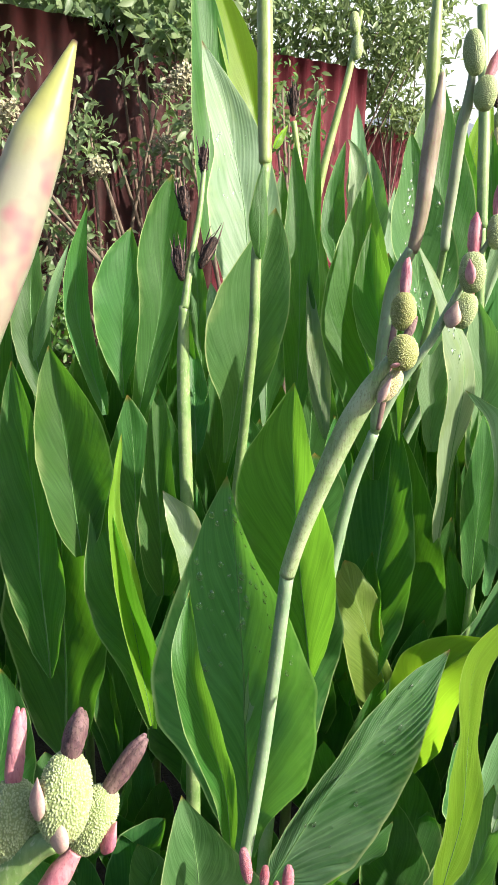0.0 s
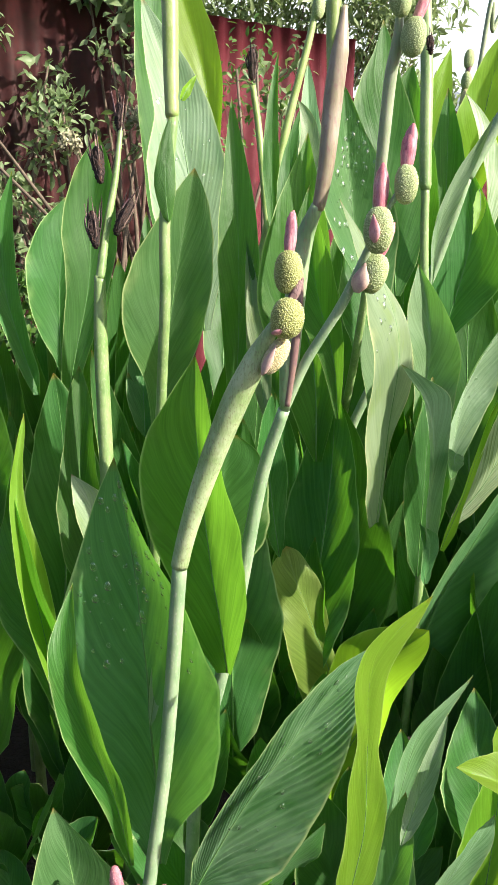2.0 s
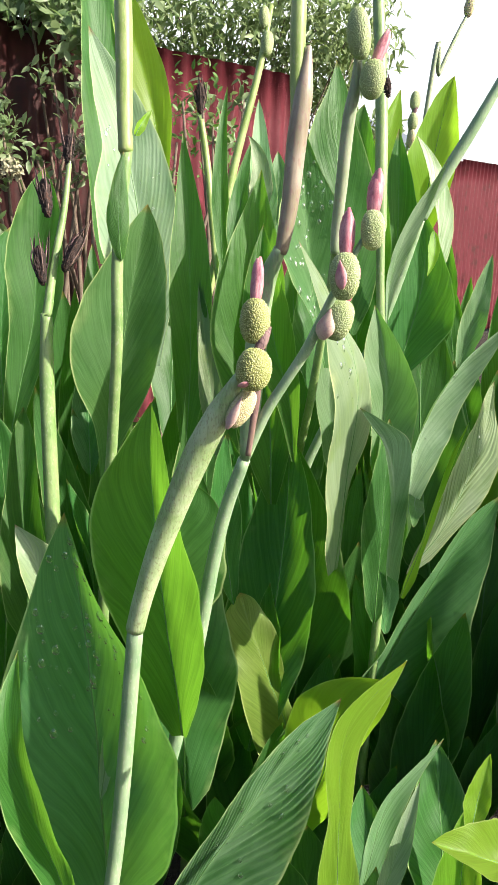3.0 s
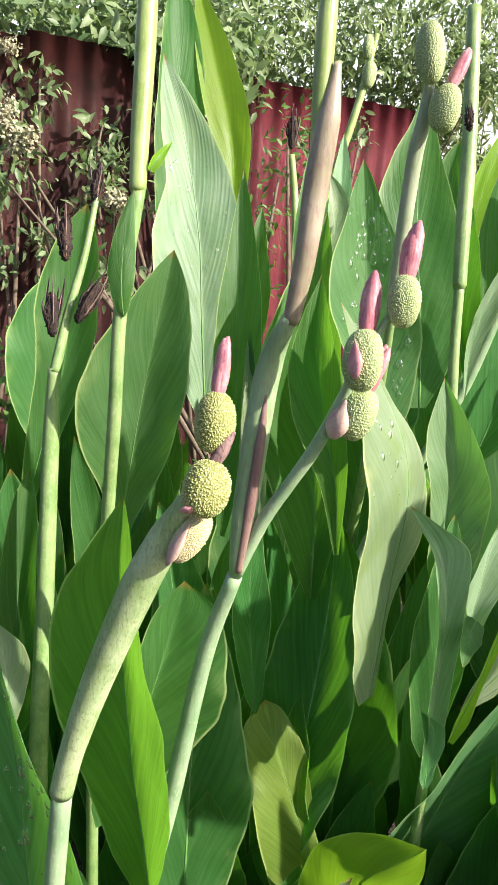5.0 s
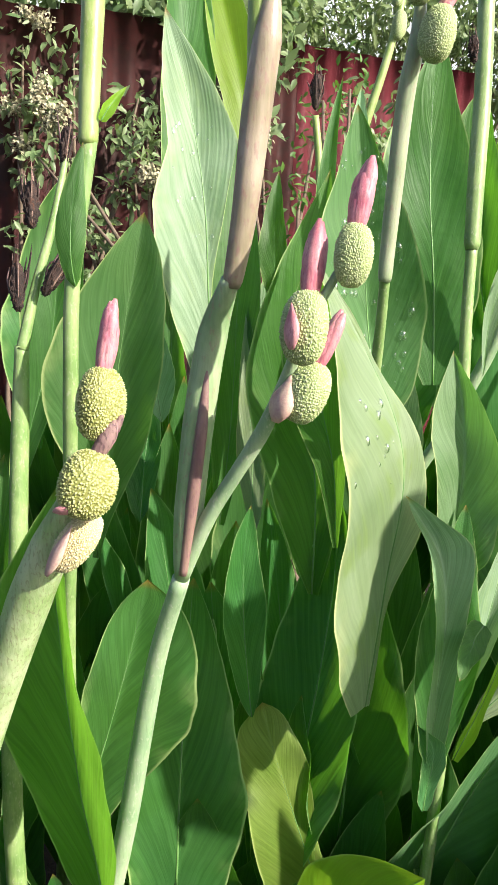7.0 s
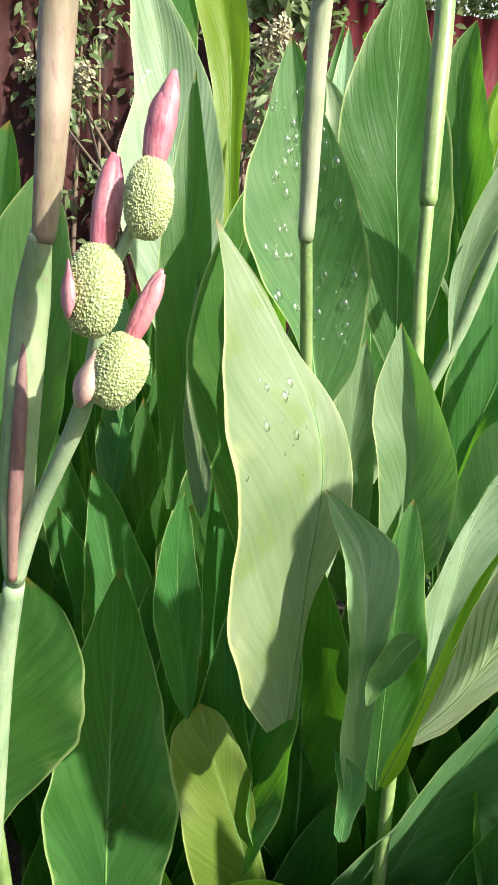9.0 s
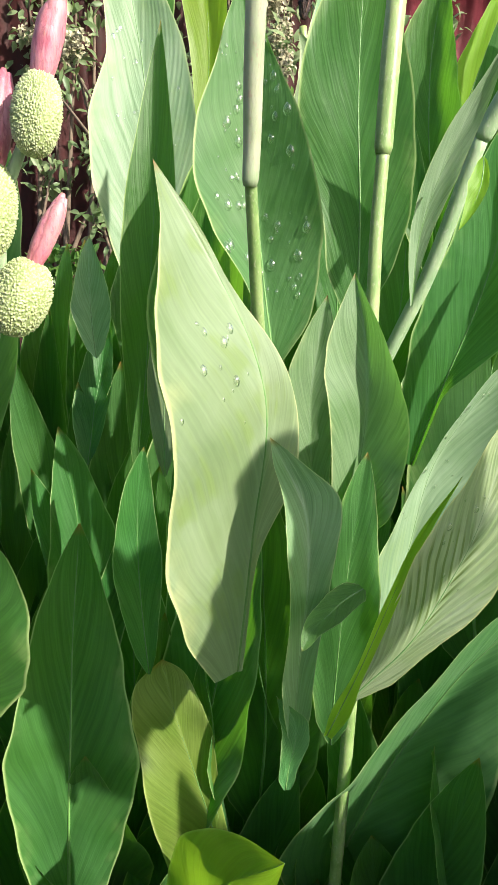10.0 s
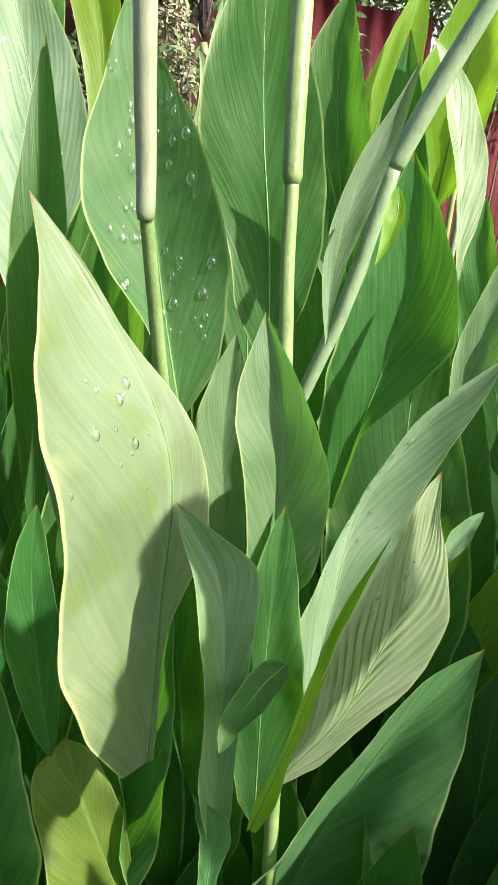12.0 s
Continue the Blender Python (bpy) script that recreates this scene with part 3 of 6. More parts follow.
def fence(start, end, heights, pitch, deep, material_of, label, sheet=1.05):
    """Corrugated steel sheets side by side on rails and posts."""
    start, end = Vector(start), Vector(end)
    way = (end - start).normalized()
    front = Vector((way.y, -way.x, 0))
    total = (end - start).length
    ob = thing("fence", start, label, "fence")
    count = max(1, round(total / sheet))
    width = total / count
    rnd = random.Random(5)
    for k in range(count):
        bm = bmesh.new()
        cols = []
        top = heights(k / max(1, count - 1)) + rnd.uniform(-0.015, 0.015)
        s, x0 = 0.0, k * width
        lean = rnd.uniform(-0.008, 0.008)
        off = 0.006 * (k % 2)
        while s <= width + 0.012:
            f = (s / pitch) % 1.0
            d = 0.5 - 0.5 * math.cos(6.2832 * f)
            col = []
            for m in range(9):
                z = top * m / 8
                dent = 0.004 * noise.noise(Vector((x0 + s, z * 1.5, k * 3.1)))
                col.append(bm.verts.new(way * (x0 + s) + front * (d * deep + off + dent + lean * z) + Vector((0, 0, z + 0.02))))
            cols.append(col)
            s += pitch * 0.05
        for a, b in zip(cols, cols[1:]):
            for m in range(8):
                bm.faces.new((a[m], b[m], b[m + 1], a[m + 1]))
        bmesh.ops.solidify(bm, geom=bm.faces[:], thickness=0.0012)
        part("fence_panel", bm, material_of(k), ob)
    for k in range(0, count + 1, 2):
        bm = bmesh.new()
        bmesh.ops.create_cube(bm, size=1.0)
        bmesh.ops.scale(bm, vec=(0.06, 0.06, 1.85), verts=bm.verts)
        bmesh.ops.bevel(bm, geom=bm.edges[:], offset=0.006, segments=2, affect="EDGES")
        bmesh.ops.translate(bm, vec=way * k * width - front * 0.09 + Vector((0, 0, 0.92)), verts=bm.verts)
        part("fence_post", bm, FENCE_BROWN, ob)
    return ob


NEAR_A, NEAR_B = (-0.559, 3.839, 0.000), (0.637, 4.724, 0.000)
near_way = (Vector(NEAR_B) - Vector(NEAR_A)).normalized()
fence(Vector(NEAR_B) - near_way * 6.3, NEAR_B, lambda s: 2.04, 0.11, 0.020, lambda k: FENCE_RED if k == 5 else FENCE_BROWN, "dark red corrugated steel fence with rusty worn sheets")
fence((0.200, 6.830, 0.000), (6.984, 12.744, 0.000), lambda s: 2.05, 0.09, 0.014, lambda k: FENCE_RED, "faded red corrugated steel fence farther off")


def twig(parent, a, b, r, seed, bend=0.06):
    rnd = random.Random(seed)
    a, b = Vector(a), Vector(b)
    m = (a + b) / 2 + Vector((rnd.uniform(-bend, bend), rnd.uniform(-bend, bend), rnd.uniform(0, bend)))
    line = bezier((a, m, b), 10)
    bm = bmesh.new()
    tube(bm, line, spread((r, r * 0.8, r * 0.35), 10), 7)
    return part("branch", bm, BARK, parent)


def bush(name, root, centres, radius, count, size, material, label, category, seed, aspect=2.2):
    """Branches from the root to clumps of many small leaves."""
    ob = thing(name, root, label, category)
    local = [Vector(c) - Vector(root) for c in centres]
    for k, c in enumerate(local):
        twig(ob, (random.Random(seed + k).uniform(-0.05, 0.05), 0, 0), c, 0.012, seed * 17 + k, 0.12)
    crown = leaf_cloud("foliage", local, radius, count, size, material, seed, parent=ob, aspect=aspect)
    return ob


def flower_heads(shrub, centres, radius, count, size, seed):
    """Fading cream flower heads, each a cluster of tiny florets on its shrub."""
    for k, c in enumerate(centres):
        leaf_cloud("flower_head", [Vector(c) - shrub.location], radius, count, size, FLOWER, seed * 10 + k, parent=shrub, aspect=1.3)


shrub_c = bush("shrub", (-0.433, 3.118, 0.000), ((-0.654, 3.340, 1.605), (-0.607, 3.253, 1.493), (-0.722, 3.330, 1.570), (-0.382, 3.493, 1.770), (-0.491, 3.517, 1.846), (-0.333, 3.350, 1.646), (-0.432, 3.296, 1.468), (-0.306, 3.296, 1.471), (-0.943, 3.216, 1.534), (-0.846, 3.132, 1.260), (-0.711, 3.112, 1.199), (-0.555, 3.099, 1.161), (-0.748, 2.964, 1.057)), (0.13, 0.10, 0.11), 620, 0.050, BUSH, "leafy shrub with cream flower heads before the fence", "shrub", 11)
shrub_a = bush("shrub", (-0.960, 2.906, 0.000), ((-1.164, 3.389, 1.936), (-1.020, 3.358, 1.757), (-1.158, 3.304, 1.647), (-0.719, 3.468, 1.617), (-0.742, 3.502, 1.744), (-0.988, 3.456, 1.893), (-1.077, 3.262, 1.464), (-1.205, 3.345, 1.810), (-1.030, 3.137, 1.198), (-0.848, 3.245, 1.289), (-0.731, 3.295, 1.397)), (0.12, 0.10, 0.10), 560, 0.050, BUSH, "leafy flowering shrub before the dark fence", "shrub", 18)
flower_heads(shrub_a, ((-1.137, 3.362, 2.007), (-1.072, 3.367, 1.989), (-1.159, 3.261, 1.680), (-1.104, 3.228, 1.541), (-0.984, 3.215, 1.611)), (0.05, 0.05, 0.04), 160, 0.016, 19)
shrub_b = bush("shrub", (0.200, 2.861, 0.000), ((0.160, 3.528, 1.698), (0.222, 3.503, 1.596), (-0.206, 3.211, 1.631), (-0.238, 3.165, 1.525), (-1.053, 3.268, 1.664), (-0.987, 3.106, 1.486), (0.093, 3.541, 1.770), (0.300, 3.710, 1.818)), (0.07, 0.08, 0.09), 260, 0.06, BUSH, "sparse leafy shrub before the red fence", "shrub", 20)
flower_heads(shrub_b, ((-0.201, 3.180, 1.692), (-0.180, 3.147, 1.590), (-1.011, 3.175, 1.685), (-1.008, 3.196, 1.739), (-0.230, 3.155, 1.639)), (0.035, 0.035, 0.06), 160, 0.014, 21)
flower_heads(shrub_c, ((-0.595, 3.187, 1.447), (-0.314, 3.390, 1.779), (-0.348, 3.266, 1.543), (-0.941, 3.198, 1.645), (-0.280, 3.404, 1.823)), (0.05, 0.05, 0.05), 180, 0.018, 22)
bush("shrub", (-0.254, 3.801, 0.000), ((-0.489, 3.702, 2.110), (-0.329, 3.562, 1.998), (-0.260, 3.590, 1.919), (-0.807, 3.706, 2.113), (-0.611, 3.709, 2.130), (-0.956, 3.731, 2.191), (-0.293, 3.702, 2.115)), (0.22, 0.12, 0.10), 800, 0.075, BUSH, "broad-leaved shrub hanging over the fence", "shrub", 12)
bush("weed", (0.087, 2.436, 0.000), ((0.031, 2.787, 1.525), (0.047, 2.827, 1.654), (0.014, 2.642, 1.392), (0.185, 2.782, 1.510), (0.111, 3.056, 1.723), (-0.001, 2.495, 1.251)), (0.10, 0.10, 0.16), 300, 0.030, WEED, "dry flowering weeds between bed and fence", "weed", 13)
bush("weed", (-0.334, 2.082, 0.000), ((-0.644, 2.493, 0.959), (-0.501, 2.376, 0.830), (-0.370, 2.270, 0.744), (-0.345, 2.403, 0.794), (-0.480, 2.230, 0.710), (-0.352, 2.128, 0.635), (-0.271, 2.150, 0.640), (-0.605, 2.347, 0.825)), (0.10, 0.08, 0.10), 1500, 0.045, WEED, "sunlit small-leaved weeds behind the canna bed", "weed", 23)
bush("tree", (0.194, 6.861, 0.000), ((-0.942, 7.177, 3.203), (-0.888, 6.731, 2.772), (-0.911, 6.875, 2.558), (-0.653, 7.177, 3.210), (-0.613, 6.731, 2.779), (-0.626, 6.875, 2.565), (-0.363, 7.177, 3.218), (-0.337, 6.731, 2.786), (-0.341, 6.875, 2.572), (-0.074, 7.177, 3.225), (-0.061, 6.731, 2.794), (-0.056, 6.875, 2.580), (0.216, 7.177, 3.233), (0.214, 6.731, 2.801), (0.228, 6.875, 2.587), (0.505, 7.177, 3.241), (0.490, 6.731, 2.808), (0.513, 6.875, 2.595), (0.794, 7.177, 3.248), (0.765, 6.731, 2.815), (0.798, 6.875, 2.602), (1.084, 7.177, 3.256), (1.041, 6.731, 2.823), (1.083, 6.875, 2.610), (1.373, 7.177, 3.263), (1.317, 6.731, 2.830), (1.368, 6.875, 2.617)), (0.45, 0.45, 0.40), 6500, 0.10, TREE, "feathery light green tree behind the fence", "tree", 14, 3.0)
bush("tree", (-1.747, 6.445, 0.000), ((-3.126, 6.913, 3.309), (-2.908, 6.331, 2.778), (-3.006, 6.494, 2.626), (-2.793, 6.913, 3.318), (-2.596, 6.331, 2.786), (-2.684, 6.494, 2.634), (-2.460, 6.913, 3.326), (-2.285, 6.331, 2.795), (-2.362, 6.494, 2.642), (-2.126, 6.913, 3.335), (-1.974, 6.331, 2.803), (-2.039, 6.494, 2.651), (-1.793, 6.913, 3.344), (-1.663, 6.331, 2.811), (-1.717, 6.494, 2.659), (-1.459, 6.913, 3.353), (-1.352, 6.331, 2.819), (-1.395, 6.494, 2.668), (-1.126, 6.913, 3.361), (-1.041, 6.331, 2.827), (-1.072, 6.494, 2.676), (-0.793, 6.913, 3.370), (-0.729, 6.331, 2.835), (-0.750, 6.494, 2.685)), (0.45, 0.45, 0.40), 5000, 0.12, BUSH, "dark leafy tree behind the fence", "tree", 15, 2.4)
bush("tree", (1.242, 6.936, 0.000), ((1.044, 7.218, 2.364), (1.195, 7.161, 2.181), (1.385, 7.349, 2.115), (1.738, 7.557, 2.122), (1.233, 7.290, 2.603), (1.424, 7.347, 2.795)), (0.30, 0.30, 0.22), 1300, 0.10, TREE, "young light green tree behind the fence", "tree", 16, 3.0)
bush("weed", (-0.004, 1.760, 0.000), ((-0.150, 1.998, 0.617), (-0.028, 2.004, 0.548), (0.030, 1.939, 0.475), (-0.125, 2.086, 0.701), (-0.210, 2.131, 0.734), (-0.216, 2.030, 0.595), (0.024, 1.868, 0.429), (-0.323, 2.121, 0.620)), (0.10, 0.08, 0.10), 1100, 0.035, WEED, "small-leaved green weeds behind the canna bed", "weed", 17)


def house(place, width, deep, eaves, ridge):
    ob = thing("house", place, "distant house with a grey metal roof", "house")
    bm = bmesh.new()
    bmesh.ops.create_cube(bm, size=1.0)
    bmesh.ops.scale(bm, vec=(width, deep, eaves), verts=bm.verts)
    bmesh.ops.translate(bm, vec=(0, 0, eaves / 2), verts=bm.verts)
    part("wall", bm, WALL, ob, smooth=False)
    bm = bmesh.new()
    w, d = width / 2 + 0.4, deep / 2 + 0.4
    lo = [bm.verts.new(v) for v in ((-w, -d, eaves), (w, -d, eaves), (w, d, eaves), (-w, d, eaves))]
    hi = [bm.verts.new(v) for v in ((-w * 0.15, 0, ridge), (w * 0.15, 0, ridge))]
    for f in ((lo[0], lo[1], hi[1], hi[0]), (lo[2], lo[3], hi[0], hi[1]), (lo[1], lo[2], hi[1]), (lo[3], lo[0], hi[0]), lo[::-1]):
        bm.faces.new(f)
    bmesh.ops.recalc_face_normals(bm, faces=bm.faces[:])
    part("roof", bm, ROOF, ob, smooth=False)
    for x in (-width * 0.25, width * 0.25):
        bm = bmesh.new()
        bmesh.ops.create_cube(bm, size=1.0)
        bmesh.ops.scale(bm, vec=(1.1, 0.08, 1.2), verts=bm.verts)
        bmesh.ops.translate(bm, vec=(x, -deep / 2 - 0.03, eaves * 0.55), verts=bm.verts)
        part("window", bm, ROOF, ob, smooth=False)
    return ob


house((6.600, 34.000, 0), 6.0, 6.0, 4.0, 5.6)


def hazy_sky():
    """Bright summer haze low in the sky beyond the garden."""
    n = Nodes("hazy_sky")
    glow = n.add("ShaderNodeEmission", Color=(0.93, 0.97, 1.0, 1), Strength=0.65)
    mat = n.done(glow.outputs[0])
    bm = bmesh.new()
    cols = []
    for k in range(25):
        a = radians(-55 + k * 110 / 24)
        cols.append([bm.verts.new((math.sin(a) * 140, math.cos(a) * 140, z)) for z in (-4, 12, 30, 60)])
    for a, b in zip(cols, cols[1:]):
        for m in range(3):
            bm.faces.new((a[m], b[m], b[m + 1], a[m + 1]))
    return tagged(part("backdrop", bm, mat), "bright white hazy sky beyond the garden", "sky", kind="structure")


hazy_sky()

# ---- canna plants ----
shoot_a = thing("canna_plant", (0.015, 0.747, 0), "canna plant with thick pod-bearing stem and broad dark leaves", "plant", "canna plants in the bed")
shoot_b = thing("canna_plant", (0.077, 0.836, 0), "canna plant with thin stem, pink-tipped pods and purple sheath", "plant", "canna plants in the bed")
shoot_c = thing("canna_plant", (0.006, 1.013, 0), "tall canna plant with a yellow-green stem and high pale leaves", "plant", "canna plants in the bed")
shoot_d = thing("canna_plant", (-0.084, 1.100, 0), "canna plant with a withered dark seed head on its stem", "plant", "canna plants in the bed")
shoot_f = thing("canna_plant", (0.270, 1.166, 0), "canna plant with a pinkish stem and drop-covered leaf", "plant", "canna plants in the bed")
shoot_g = thing("canna_plant", (0.362, 1.233, 0), "canna plant with a jointed green stem and tall leaf", "plant", "canna plants in the bed")
shoot_h = thing("canna_plant", (0.397, 1.288, 0), "canna plant with a slanting green stem and bloomed leaves", "plant", "canna plants in the bed")
shoot_k = thing("canna_plant", (0.310, 1.073, 0), "canna plant with a large pale sunlit leaf", "plant", "canna plants in the bed")
shoot_m = thing("canna_plant", (0.387, 1.085, 0), "canna plant with striped pale leaves that curl at the margin", "plant", "canna plants in the bed")
shoot_r = thing("canna_plant", (0.215, 0.775, 0), "low canna plant with ribbed and lime-green leaves", "plant", "canna plants in the bed")
shoot_q = thing("canna_plant", (-0.153, 0.979, 0), "canna plant with narrow upright leaves at the bed's end", "plant", "canna plants in the bed")
shoot_s = thing("canna_plant", (-0.227, 1.492, 0), "canna plant with pointed leaves in the bed's back", "plant", "canna plants in the bed")
shoot_i = thing("canna_plant", (0.142, 1.984, 0), "canna plant with green buds in the bed's back", "plant", "canna plants in the bed")
shoot_n = thing("canna_plant", (-0.097, 0.220, 0), "canna plant with pale flower bud and rose-tipped warty pods", "plant", "canna plants in the bed")
shoot_z = thing("canna_plant", (0.656, 1.382, 0), "canna plant with broad green leaves beside the bloomed one", "plant", "canna plants in the bed")
shoot_p = thing("canna_plant", (0.017, 0.561, 0), "young canna plant with small pink buds", "plant", "canna plants in the bed")

# the stem of warty pods
stem(shoot_a, ((-0.014, 0.734, 0.000), (-0.006, 0.705, 0.395), (0.014, 0.717, 0.564), (0.032, 0.728, 0.714), (0.050, 0.720, 0.945)), (0.0092, 0.0081, 0.0074, 0.0076, 0.0073), STEM_BLOOM, "stem")
stem(shoot_a, ((0.049, 0.720, 0.936), (0.058, 0.715, 0.976), (0.075, 0.711, 1.033), (0.100, 0.704, 1.102), (0.118, 0.697, 1.142), (0.132, 0.689, 1.173)), (0.0084, 0.0087, 0.0104, 0.0118, 0.0105, 0.0044), STEM_FLECK, "sheathed_stem", "thick pale flecked upper stem")
pod(shoot_a, (0.143, 0.697, 1.215), (0.010, 0.271, 0.963), 0.0326, 0.0255, POD, 1, (((0.069, 0.275, 0.959), 0.0390, 0.0120, PINK),), ())
pod(shoot_a, (0.142, 0.682, 1.180), (0.146, 0.370, 0.917), 0.0304, 0.0299, POD, 2, (((0.448, 0.276, 0.851), 0.0249, 0.0100, DRY),), (((-0.012, -0.010, -0.011), (0.941, -0.165, 0.295), 0.0132, 0.0076, PINK),))
pod(shoot_a, (0.134, 0.688, 1.148), (0.525, 0.270, 0.807), 0.0316, 0.0188, POD_ROSE, 3, (), (((-0.011, -0.011, -0.014), (0.406, 0.193, 0.893), 0.0280, 0.0103, ROSE),))
leaf_front = blade(shoot_a, ((0.019, 0.750, 0.538), (0.015, 0.765, 0.667), (0.007, 0.771, 0.794), (-0.004, 0.768, 0.917), (-0.016, 0.755, 1.033)), (0.929, -0.324, 0.179), (0.0119, 0.0361, 0.0598, 0.1029, 0.1084, 0.0822, 0.0538, 0.0335, 0.0151, 0.0000), (0.0088, 0.0260, 0.0771, 0.0962, 0.0922, 0.0699, 0.0320, 0.0135, 0.0055, 0.0000), LEAF_MID, cup=0.2, wave=0.003, vee=0.12, seed=4)
blade(shoot_a, ((-0.002, 0.686, 0.603), (-0.010, 0.654, 0.723), (-0.032, 0.645, 0.809), (-0.050, 0.663, 0.871), (-0.052, 0.711, 0.921)), (0.959, -0.159, 0.235), (0.0018, 0.0094, 0.0124, 0.0169, 0.0196, 0.0178, 0.0137, 0.0087, 0.0037, 0.0000), (0.0033, 0.0093, 0.0123, 0.0167, 0.0194, 0.0176, 0.0136, 0.0087, 0.0037, 0.0000), LEAF_GLOW, cup=0.3, wave=0.003, seed=5)
blade(shoot_a, ((0.092, 0.840, 0.733), (0.078, 0.833, 0.841), (0.065, 0.830, 0.939), (0.057, 0.833, 1.030), (0.056, 0.842, 1.115)), (0.859, -0.466, 0.210), (0.0127, 0.0340, 0.0398, 0.0520, 0.0662, 0.0736, 0.0565, 0.0303, 0.0124, 0.0000), (0.0065, 0.0285, 0.0463, 0.0536, 0.0531, 0.0440, 0.0276, 0.0181, 0.0075, 0.0000), LEAF_GLOW, cup=0.15, vee=0.15, seed=6)
blade(shoot_a, ((-0.039, 0.602, 0.531), (-0.033, 0.590, 0.610), (-0.033, 0.584, 0.675), (-0.039, 0.584, 0.727), (-0.050, 0.591, 0.769)), (0.968, 0.218, 0.120), (0.0184, 0.0540, 0.0560, 0.0585, 0.0489, 0.0358, 0.0239, 0.0142, 0.0059, 0.0000), (0.0239, 0.0640, 0.0669, 0.0768, 0.0638, 0.0434, 0.0249, 0.0129, 0.0054, 0.0000), LEAF_MID, cup=0.1, vee=0.4, seed=7)
blade(shoot_a, ((-0.070, 0.891, 0.792), (-0.071, 0.903, 0.832), (-0.072, 0.915, 0.872), (-0.081, 0.927, 0.910), (-0.104, 0.938, 0.945)), (0.878, 0.476, 0.047), (0.0003, 0.0067, 0.0071, 0.0109, 0.0173, 0.0224, 0.0205, 0.0118, 0.0049, 0.0000), (0.0051, 0.0067, 0.0071, 0.0110, 0.0176, 0.0229, 0.0209, 0.0120, 0.0050, 0.0000), LEAF_CREAM, seed=8)
blade(shoot_a, ((0.024, 0.931, 0.722), (0.047, 0.933, 0.801), (0.066, 0.935, 0.873), (0.081, 0.938, 0.939), (0.093, 0.941, 1.001)), (0.921, 0.327, -0.211), (0.0088, 0.0258, 0.0266, 0.0292, 0.0331, 0.0340, 0.0306, 0.0252, 0.0149, 0.0000), (0.0087, 0.0232, 0.0349, 0.0498, 0.0681, 0.0634, 0.0561, 0.0436, 0.0287, 0.0000), LEAF, cup=0.12, wave=0.003, vee=0.3, seed=9)

# the thin stem of pink-tipped pods with its purple sheath
stem(shoot_b, ((0.035, 0.914, 0.000), (0.050, 0.867, 0.510), (0.087, 0.858, 0.729), (0.106, 0.854, 0.838), (0.128, 0.848, 0.980), (0.149, 0.836, 1.060)), (0.0102, 0.0090, 0.0082, 0.0083, 0.0072, 0.0064), STEM_BLOOM, "stem")
stem(shoot_b, ((0.149, 0.836, 1.060), (0.168, 0.831, 1.109), (0.186, 0.826, 1.143), (0.202, 0.820, 1.173), (0.214, 0.814, 1.203), (0.228, 0.800, 1.244), (0.244, 0.798, 1.277)), (0.0055, 0.0053, 0.0048, 0.0051, 0.0045, 0.0032, 0.0024), STEM_BLOOM, "flower_stem")
stem(shoot_b, ((0.150, 0.834, 1.062), (0.153, 0.836, 1.108), (0.157, 0.843, 1.175), (0.163, 0.848, 1.228), (0.175, 0.839, 1.265)), (0.0059, 0.0100, 0.0106, 0.0100, 0.0058), SHEATH_GREEN, "sheath", "green and purple sheath round the stem", cuff=True)
stem(shoot_b, ((0.176, 0.839, 1.260), (0.182, 0.839, 1.303), (0.186, 0.843, 1.360), (0.190, 0.845, 1.401), (0.193, 0.847, 1.438)), (0.0062, 0.0079, 0.0092, 0.0087, 0.0025), SHEATH, "sheath", "pinkish brown sheath round the stem", cuff=True)
stem(shoot_b, ((0.184, 0.841, 1.346), (0.184, 0.848, 1.408), (0.183, 0.853, 1.461), (0.184, 0.861, 1.511)), (0.0030, 0.0065, 0.0071, 0.0049), STEM_YELLOW, "flower_bud", "yellow-green flower bud inside the sheath")
pod(shoot_b, (0.251, 0.796, 1.285), (0.010, 0.271, 0.963), 0.0330, 0.0229, POD_GREEN, 10, (((0.088, 0.276, 0.957), 0.0440, 0.0160, PINK),), ())
pod(shoot_b, (0.228, 0.789, 1.245), (0.030, 0.272, 0.962), 0.0393, 0.0295, POD_GREEN, 11, (((0.060, 0.280, 0.950), 0.0435, 0.0162, PINK),), (((-0.005, -0.017, -0.010), (-0.089, 0.262, 0.961), 0.0253, 0.0126, PINK),))
pod(shoot_b, (0.229, 0.810, 1.204), (0.326, 0.280, 0.903), 0.0359, 0.0314, POD_GREEN, 12, (((0.340, 0.281, 0.900), 0.0430, 0.0140, PINK),), (((-0.016, -0.011, -0.017), (0.250, 0.189, 0.949), 0.0290, 0.0210, ROSE),))
stem(shoot_b, ((0.152, 0.829, 1.066), (0.157, 0.829, 1.119), (0.161, 0.833, 1.169), (0.162, 0.840, 1.213)), (0.0029, 0.0045, 0.0040, 0.0016), SHEATH_DARK, "sheath_edge", "dark purple withered edge of the sheath")
blade(shoot_b, ((0.219, 1.201, 0.873), (0.213, 1.221, 1.001), (0.189, 1.248, 1.122), (0.188, 1.287, 1.242), (0.195, 1.337, 1.365)), (0.956, -0.269, 0.121), (0.0031, 0.0243, 0.0431, 0.0573, 0.0626, 0.0540, 0.0366, 0.0193, 0.0079, 0.0000), (0.0098, 0.0239, 0.0418, 0.0549, 0.0597, 0.0518, 0.0356, 0.0190, 0.0078, 0.0000), LEAF_GLOW, cup=0.15, vee=0.45, seed=13)
